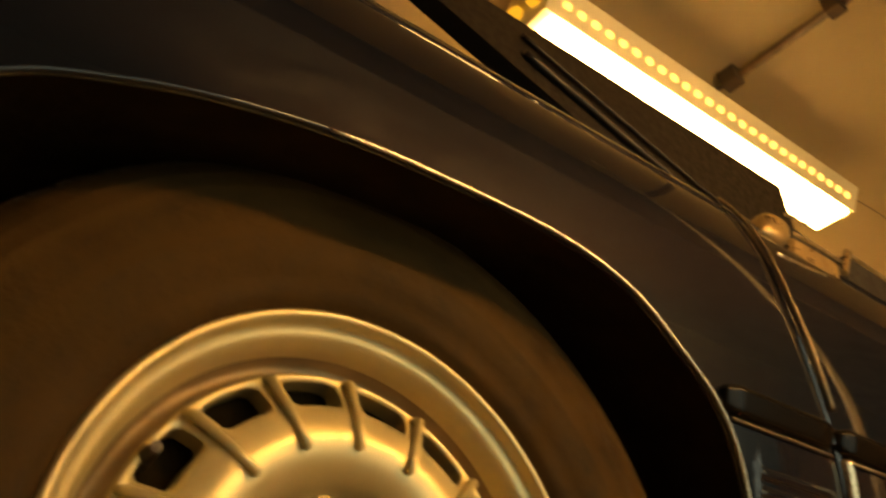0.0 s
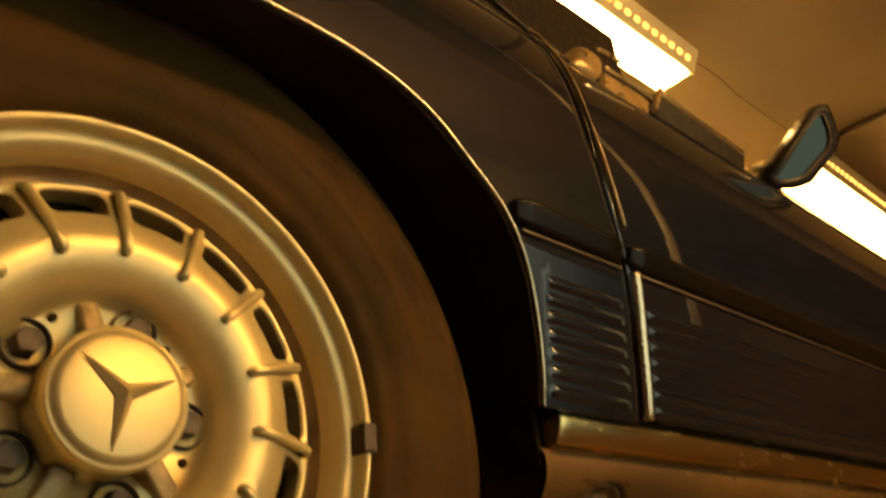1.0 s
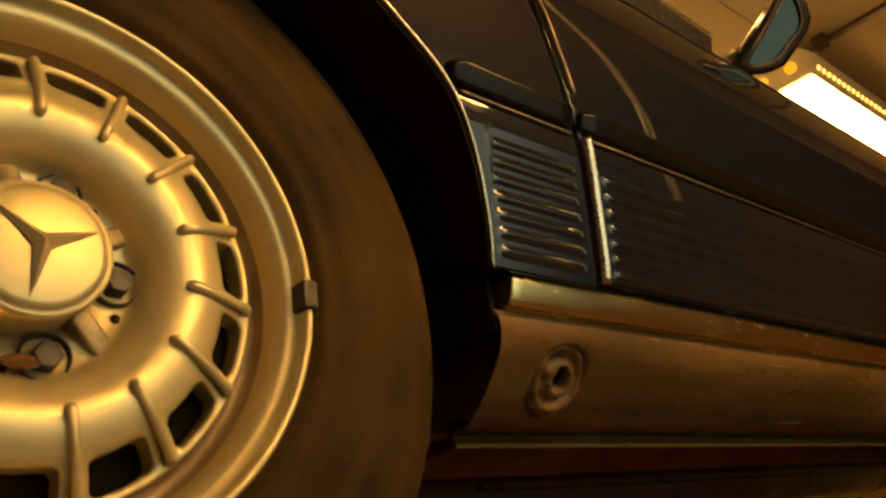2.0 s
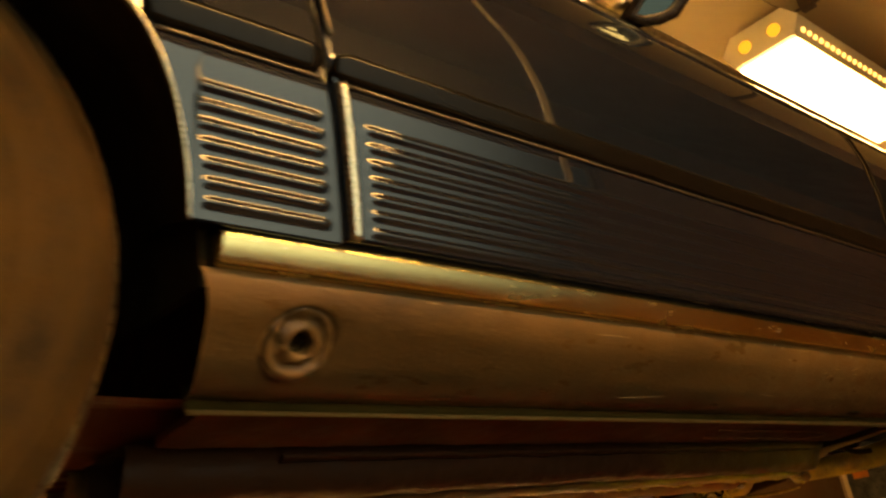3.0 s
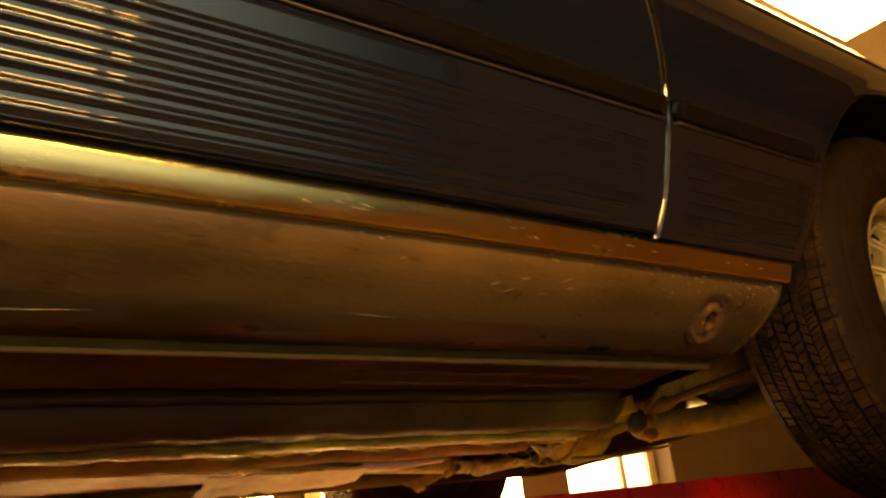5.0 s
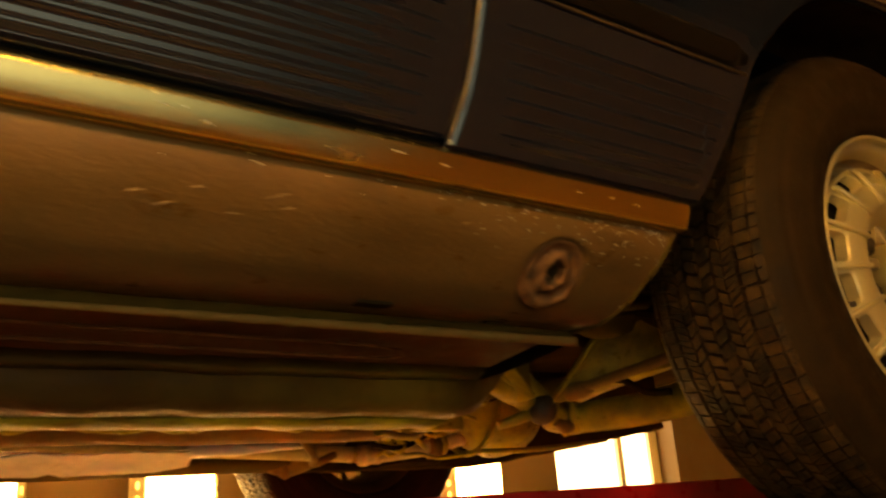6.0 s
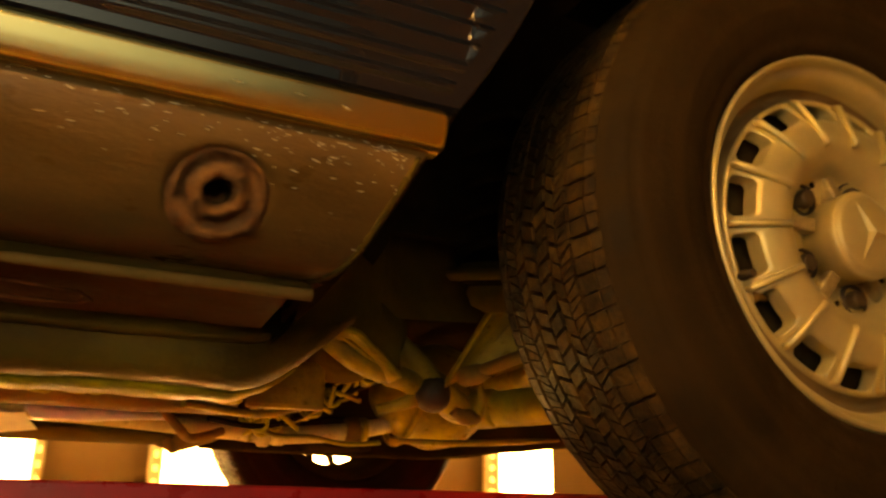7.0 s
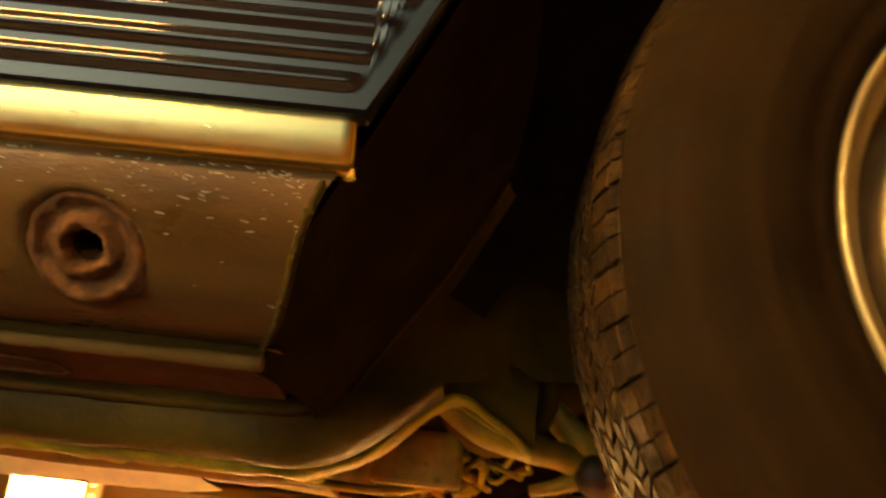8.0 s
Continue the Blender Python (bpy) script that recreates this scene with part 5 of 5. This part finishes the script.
    part("bore", lathe([(0.0178, 0.004), (0.0175, 0.05), (0.0, 0.05)], 20), M_BLACK, cup)
    part("strap", tube([(2.318, Y(0.512), -0.086), (2.322, Y(0.512), -0.11), (2.320, Y(0.515), -0.138), (2.306, Y(0.52), -0.150)], 0.008, 8, 14, flat=0.5), M_OIL, car, "thin hanging strap")
    part("flex_hose", tube([(2.33, Y(0.50), -0.075), (2.36, Y(0.48), -0.062), (2.38, Y(0.44), -0.070), (2.385, Y(0.40), -0.095), (2.40, Y(0.36), -0.10)], 0.006, 8, 24), M_BLACK, car, "black brake hose")
part("linkage_bracket", wavy(box((2.04, 0.58, -0.135), (2.09, 0.61, -0.085), 0.010), 0.006, 30), M_WAX, car, "waxed cast bracket behind the rail")
part("bracket_plate", wavy(box((1.985, 0.505, -0.142), (2.085, 0.522, -0.080), 0.006), 0.005, 22), M_OIL, car, "waxed plate behind the kicked-up flange")
# handbrake linkage: levers, eyes, rods and springs in front of the subframe
rnd = random.Random(21)
for k in range(30):
    x, y, z = rnd.uniform(2.02, 2.17), rnd.uniform(0.55, 0.68), 0
    z = -0.148 + 0.42 * (x - 2.02) + rnd.uniform(-0.022, 0.022)
    d = Vector((rnd.uniform(-1, 1), rnd.uniform(-0.6, 0.6), rnd.uniform(-0.8, 0.8))).normalized() * rnd.uniform(0.010, 0.026)
    c = Vector((x, y, z))
    kind = k % 3
    if kind == 0:
        part("linkage_rod", tube([c - d, c - d * 0.2, c + d], [0.003, 0.0042, 0.003], 8), M_WAX, car)
    elif kind == 1:
        loop = [c + 0.011 * Vector((math.cos(a), 0.3 * math.sin(a), math.sin(a))) for a in np.linspace(0, 2 * math.pi, 14)]
        part("linkage_eye", tube(loop, 0.0032, 7), M_WAX, car)
    else:
        part("linkage_lever", wavy(tube([c - d, c, c + d], [0.008, 0.006, 0.009], 8, flat=0.45), 0.001, 60), M_WAX if k % 2 else M_OIL, car)
for pts, r, m in (([(1.90, 0.45, -0.150), (2.0, 0.52, -0.150), (2.08, 0.60, -0.13), (2.18, 0.66, -0.10)], 0.005, M_OIL),
                  ([(1.95, 0.56, -0.155), (2.03, 0.60, -0.158), (2.10, 0.62, -0.135), (2.16, 0.60, -0.10), (2.2, 0.52, -0.08)], 0.004, M_BLACK),
                  ([(2.0, 0.6, -0.15), (2.06, 0.64, -0.165), (2.13, 0.70, -0.16), (2.2, 0.74, -0.165), (2.26, 0.74, -0.16)], 0.0035, M_OIL),
                  ([(0.5, 0.41, -0.10), (1.2, 0.415, -0.115), (1.9, 0.415, -0.13)], 0.006, M_OIL)):
    part("brake_pipe", tube(pts, r, 8, 30), m, car, "thin pipe along the underbody")
# far sill
sec = [(far_side(-0.05), 0.03), (far_side(-0.03), -0.03), (far_side(0.04), -0.07), (far_side(0.10), -0.098), (far_side(0.13), -0.10), (far_side(0.12), 0.02)]
part("sill", extrude_section(sec, np.linspace(0.38, 1.96, 6)), M_SILL, car, "brown grey sill on the far side")
part("rear_bulkhead", wavy(box((2.02, 0.46, -0.02), (2.25, far_side(0.38), 0.14), 0.01), 0.004, 8), M_BLACK, car, "dark undersealed rear bulkhead")
part("boot_floor", box((2.25, 0.43, 0.05), (3.3, far_side(0.43), 0.115), 0.01), M_BLACK, car, "dark undersealed boot floor")
# rear floor and tank, front engine bay underside
part("boot_floor", box((2.0, 0.39, 0.12), (3.3, far_side(0.39), 0.16), 0.01), M_BLACK, car)
part("engine_tray", box((-0.72, 0.37, -0.06), (0.42, far_side(0.37), -0.04), 0.008), M_BLACK, car)

# ---- upper body ----
part("scuttle", box((0.35, 0.13, 0.40), (0.80, far_side(0.13), 0.555), 0.01), M_PAINT, car, "dark blue scuttle ahead of the windscreen")
part("heel_panel", box((1.946, 0.28, -0.088), (1.962, far_side(0.28), 0.30), 0.003), M_WELL, car, "dark heel panel behind the floor pan")
part("cabin_tub", box((0.82, 0.10, -0.05), (1.94, far_side(0.10), 0.50), 0.01), M_BLACK, car, "dark roofless cabin tub")
part("boot_lid", box((2.02, 0.12, 0.40), (3.45, far_side(0.12), 0.558), 0.02), M_PAINT, car, "dark blue boot lid")
part("nose", box((-0.80, -0.02, -0.02), (-0.74, far_side(-0.02), 0.5), 0.02), M_PAINT, car)
part("tail", box((3.45, -0.02, -0.02), (3.52, far_side(-0.02), 0.5), 0.02), M_PAINT, car)
# raised bonnet
sh = [(-0.06, 0.842), (0.945, 0.840), (0.945, 0.62), (0.81, 0.56), (0.28, 0.732), (0.15, 0.773)]
bonnet = part("bonnet", box((0.42, 0.131, 0.812), (0.94, far_side(0.131), 0.838), 0.004), M_CASE, car, "raised dark bonnet seen from below")
for y0, y1 in ((0.10, 0.13), (far_side(0.13), far_side(0.10))):
    bm = bmesh.new()
    a = [bm.verts.new((x, y0, z)) for x, z in sh]
    b = [bm.verts.new((x, y1, z)) for x, z in sh]
    bm.faces.new(a)
    bm.faces.new(b)
    for i in range(len(sh)):
        bm.faces.new((a[i], a[(i + 1) % len(sh)], b[(i + 1) % len(sh)], b[i]))
    bmesh.ops.bevel(bm, geom=list(bm.edges), offset=0.006, segments=2, affect="EDGES")
    part("skirt", bm, M_CASE, bonnet, "dark side of the raised bonnet")
for z, r in ((0.0, 0.006), (0.035, 0.004)):
    part("bonnet_bead", tube([(0.30, 0.094, 0.762 + z), (0.52, 0.094, 0.700 + z), (0.80, 0.094, 0.625 + z)], r, 8, 14), M_CASE, bonnet)
# belt moulding and hinge cover behind the fender
part("belt_moulding", tube([(0.86, 0.0, 0.545), (1.0, 0.004, 0.556), (1.13, 0.006, 0.560), (1.6, 0.01, 0.562), (2.0, 0.01, 0.562)], 0.006, 8, 20), M_CHROME, car, "thin chrome belt moulding")
M_SATIN = mat("satin gold brown metal", (0.34, 0.22, 0.10), 0.36, 0.6, vary=0.2, scale=20, dirt=(0.12, 0.07, 0.03), dirt_amount=0.5, dirt_scale=25)
# quarter vent: dark cheek, satin panel with a chrome upper edge, a rounded hinge block ahead of it and a bracket behind
VY = -0.066

def cheek(outline, y0, y1, bevel):
    bm = bmesh.new()
    a = [bm.verts.new((x, y0, z)) for x, z in outline]
    b = [bm.verts.new((x, y1, z)) for x, z in outline]
    bm.faces.new(a)
    bm.faces.new(b)
    for i in range(len(outline)):
        bm.faces.new((a[i], a[(i + 1) % len(outline)], b[(i + 1) % len(outline)], b[i]))
    bmesh.ops.bevel(bm, geom=list(bm.edges), offset=bevel, segments=2, affect="EDGES")
    return bm


part("vent_cheek", cheek([(0.514, 0.479), (0.542, 0.498), (0.589, 0.504), (0.697, 0.500), (0.706, 0.460), (0.655, 0.436), (0.542, 0.438)], VY + 0.012, VY + 0.12, 0.003), M_CASE, car,
     "dark moulded cheek behind the quarter vent")
part("vent_panel", cheek([(0.547, 0.439), (0.653, 0.438), (0.665, 0.470), (0.563, 0.470)], VY, VY + 0.020, 0.003), M_SATIN, car, "satin gold-brown quarter vent panel")
part("vent_trim", tube([(0.562, VY - 0.004, 0.471), (0.614, VY - 0.004, 0.472), (0.666, VY - 0.004, 0.470)], 0.0022, 8, 10), M_CHROME, car, "bright upper edge of the vent panel")
bm = bmesh.new()
bmesh.ops.create_uvsphere(bm, u_segments=20, v_segments=14, radius=1.0)
for v in bm.verts:
    p = Vector([math.copysign(abs(c) ** 0.7, c) for c in v.co])
    v.co = Vector((0.532 + p.x * 0.030 + p.z * 0.012, VY + 0.012 + p.y * 0.016, 0.47 + p.z * 0.024))
for f in bm.faces:
    f.smooth = True
part("hinge_block", bm, M_SATIN, car, "rounded gold-brown hinge block")
part("vent_catch", tube([(0.557, VY - 0.002, 0.499), (0.568, VY - 0.002, 0.502), (0.583, VY - 0.002, 0.503)], 0.0026, 8, 8), M_CHROME, car, "small bright catch")
part("vent_catch", tube([(0.592, VY - 0.002, 0.502), (0.600, VY - 0.002, 0.504), (0.609, VY - 0.002, 0.503)], 0.0024, 8, 8), M_CHROME, car, "small bright catch")
part("vent_bracket", tube([(0.699, VY - 0.002, 0.501), (0.682, VY - 0.002, 0.477), (0.666, VY - 0.002, 0.454)], 0.0045, 8, 10), M_SATIN, car, "gold-brown bracket behind the vent")
rail_line = [(0.699, VY, 0.501), (0.810, VY, 0.495), (0.940, VY, 0.488)]
part("belt_moulding", tube(rail_line, 0.0026, 8, 14), M_CHROME, car, "bright window rail beside the mirror")
P = [[(x, y + 0.002, z - 0.003), (x, y + 0.11, z + 0.015), (x, y + 0.11, z - 0.05), (x, y + 0.012, z - 0.045)] for x, y, z in rail_line]
part("window_rail", grid_bm(np.array(P), closed_v=True, smooth=False), M_CASE, car, "dark sealing rail on the door top")
part("wiper_trim", tube([(0.487, -0.078, 0.406), (0.540, -0.077, 0.411), (0.594, -0.074, 0.420)], 0.0025, 8, 10), M_CHROME, car, "short bright trim line")
# windscreen
WS = [(0.82, 0.16, 0.56), (1.02, 0.26, 0.80), (1.12, 0.32, 0.90)]
frame_pts = WS + [(x, far_side(y), z) for x, y, z in reversed(WS)]
part("windscreen_frame", tube(frame_pts, 0.016, 10), M_CHROME, car, "chrome windscreen frame")
# handle-like indicator line below the hinge
part("fender_trim", tube([(0.47, -0.052, 0.47), (0.53, -0.045, 0.472), (0.585, -0.040, 0.478)], 0.004, 8, 10), M_CHROME, car, "short bright trim line")
# door mirror, folded: a slanted shell round a bluish glass that looks forwards, out and down
MN = Vector((-0.60, -0.66, -0.45)).normalized()
MR = Vector((0.740, -0.673, 0.0))
MU = MR.cross(MN) * -1
MC = Vector((1.125, -0.095, 0.556))
shell = [(-0.074, -0.052), (0.030, 0.066), (0.043, 0.071), (0.056, 0.068), (0.066, 0.040), (0.071, 0.008), (0.062, -0.014), (0.016, -0.064), (-0.010, -0.071), (-0.042, -0.070)]
inner = [(-0.050, -0.051), (0.027, 0.046), (0.035, 0.052), (0.044, 0.050), (0.051, 0.028), (0.053, 0.006), (0.047, -0.008), (0.004, -0.049), (-0.012, -0.055), (-0.034, -0.056)]
mid = Vector((0.005, -0.005))


def ring(outline, k, depth):
    return [tuple(MC + MR * (mid.x + (u - mid.x) * k) + MU * (mid.y + (v - mid.y) * k) - MN * depth) for u, v in outline]


P = [ring(inner, 0.98, 0.010), ring(inner, 1.0, 0.001), ring(inner, 1.05, -0.002), ring(shell, 0.97, -0.001), ring(shell, 1.0, 0.004), ring(shell, 1.0, 0.022), ring(shell, 0.93, 0.040),
     ring(shell, 0.75, 0.052), ring(shell, 0.4, 0.058)]
bm = grid_bm(np.array(P), closed_v=True)
bm.verts.ensure_lookup_table()
bm.faces.new([bm.verts[8 * len(shell) + i] for i in range(len(shell))])
mir = part("door_mirror", bm, M_SHELL, car, "black folded door mirror with bluish glass")
bm = bmesh.new()
lo = [bm.verts.new(p) for p in ring(inner, 0.985, 0.004)]
hi = [bm.verts.new(p) for p in ring(inner, 0.985, 0.007)]
bm.faces.new(lo)
bm.faces.new(hi)
for i in range(len(inner)):
    bm.faces.new((lo[i], lo[(i + 1) % len(inner)], hi[(i + 1) % len(inner)], hi[i]))
part("mirror_glass", bm, M_GLASSY, mir, "bluish mirror glass")
part("glass_rim", tube(ring(inner, 1.02, -0.001) + ring(inner, 1.02, -0.001)[:1], 0.0016, 6), M_EDGE, mir, "thin worn rim round the glass")
part("mirror_foot", wavy(tube([(1.10, -0.018, 0.545), (1.125, -0.02, 0.552), (1.15, -0.012, 0.560), (1.19, 0.0, 0.566)], [0.008, 0.020, 0.020, 0.010], 14, 14, flat=0.6), 0.001, 30), M_CHROME, mir, "bright mirror foot")

# ---- the lift ----
lift = empty("car_lift", (0, 0, 0), "red painted drive-on car lift under the roadster", "car lift")
RZ = ZH - 0.331
for nm, y0, y1, near in (("runway", -0.13, 0.36, True), ("runway", far_side(0.36), far_side(-0.13), False)):
    r = part(nm, box((-1.1, y0, RZ - 0.12), (4.2, y1, RZ), 0.004), M_PLATE, lift, "worn steel runway with raised red edges")
    part("inner_edge", box((-1.1, (y1 - 0.012) if near else y0, RZ), (4.2, y1 if near else (y0 + 0.012), RZ + 0.090), 0.003), M_RED, r)
    part("outer_edge", box((-1.1, y0 if near else (y1 - 0.012), RZ), (4.2, (y0 + 0.012) if near else y1, RZ + 0.032), 0.003), M_RED, r)
for x in (-0.7, 1.4, 3.6):
    part("cross_beam", box((x - 0.08, 0.36, RZ - 0.12), (x + 0.08, far_side(0.36), RZ - 0.01), 0.004), M_RED, lift)
    for y in (0.115, far_side(0.115)):
        part("leg", box((x - 0.1, y - 0.1, 0.0), (x + 0.1, y + 0.1, RZ - 0.12), 0.006), M_RED, lift)

# ---- things on walls and ceiling ----
for x in (1.29, 2.91):
    root = empty("ceiling_pipe", (x, 0, ZC - 0.03), "brown painted pipe running across the ceiling", "pipe", "ceiling pipes")
    part("pipe", tube([(0, Y0, 0), (0, 0.30, 0)], 0.013, 12), M_PIPE, root)
    part("clamp", box((-0.02, -0.02, -0.018), (0.02, 0.02, 0.031), 0.004), M_PIPE, root)
    part("clamp", box((-0.022, 0.27, -0.02), (0.022, 0.32, 0.031), 0.006), M_PIPE, root)
    part("cable", tube([(0, 0.30, 0), (-0.02, 0.36, -0.015), (-0.06, 0.42, -0.03)], 0.006, 8, 12), M_PIPE, root, "thin dark cable")
cab = part("lamp_cable", tube([(1.89, 0.40, ZC - 0.006), (2.2, 0.385, ZC - 0.006), (2.4, 0.395, ZC - 0.006), (2.91, 0.38, ZC - 0.006)], 0.0016, 6, 20), M_PIPE, None)
tagged(cab, "thin dark cable between two ceiling lamps", "cable")
hose = part("hanging_hose", tube([(1.08, -0.40, ZC), (1.10, -0.40, ZC - 0.5), (1.125, -0.40, ZH + 0.45), (1.15, -0.395, ZH + 0.16)], 0.008, 10, 30), mat("pale rubber hose", (0.62, 0.50, 0.34), 0.5, vary=0.1), None)
tagged(hose, "pale rubber hose hanging from the ceiling beside the car", "hose")
poster = empty("poster", (X1 - 0.004, 3.0, ZH), "framed dark poster with an orange shape on the end wall", "poster")
poster.location = (X1 - 0.001, 2.30, ZH)
part("frame", box((-0.018, -0.23, -0.16), (0.0, 0.23, 0.42), 0.004), M_HOUSING, poster, "pale poster frame")
part("picture", box((-0.022, -0.19, -0.12), (-0.0185, 0.19, 0.38), 0.001), mat("dark print", (0.05, 0.055, 0.05), 0.4, vary=0.6, scale=14), poster)
part("orange_shape", box((-0.024, 0.02, 0.05), (-0.0225, 0.14, 0.14), 0.0008), mat("orange print", (0.5, 0.16, 0.03), 0.5), poster)
sign = part("wall_box", box((X1 - 0.10, 1.72, ZH + 0.04), (X1, 2.0, ZH + 0.16), 0.008), mat("ochre board", (0.6, 0.4, 0.14), 0.5), None)
tagged(sign, "small ochre box fixed to the end wall", "wall box")
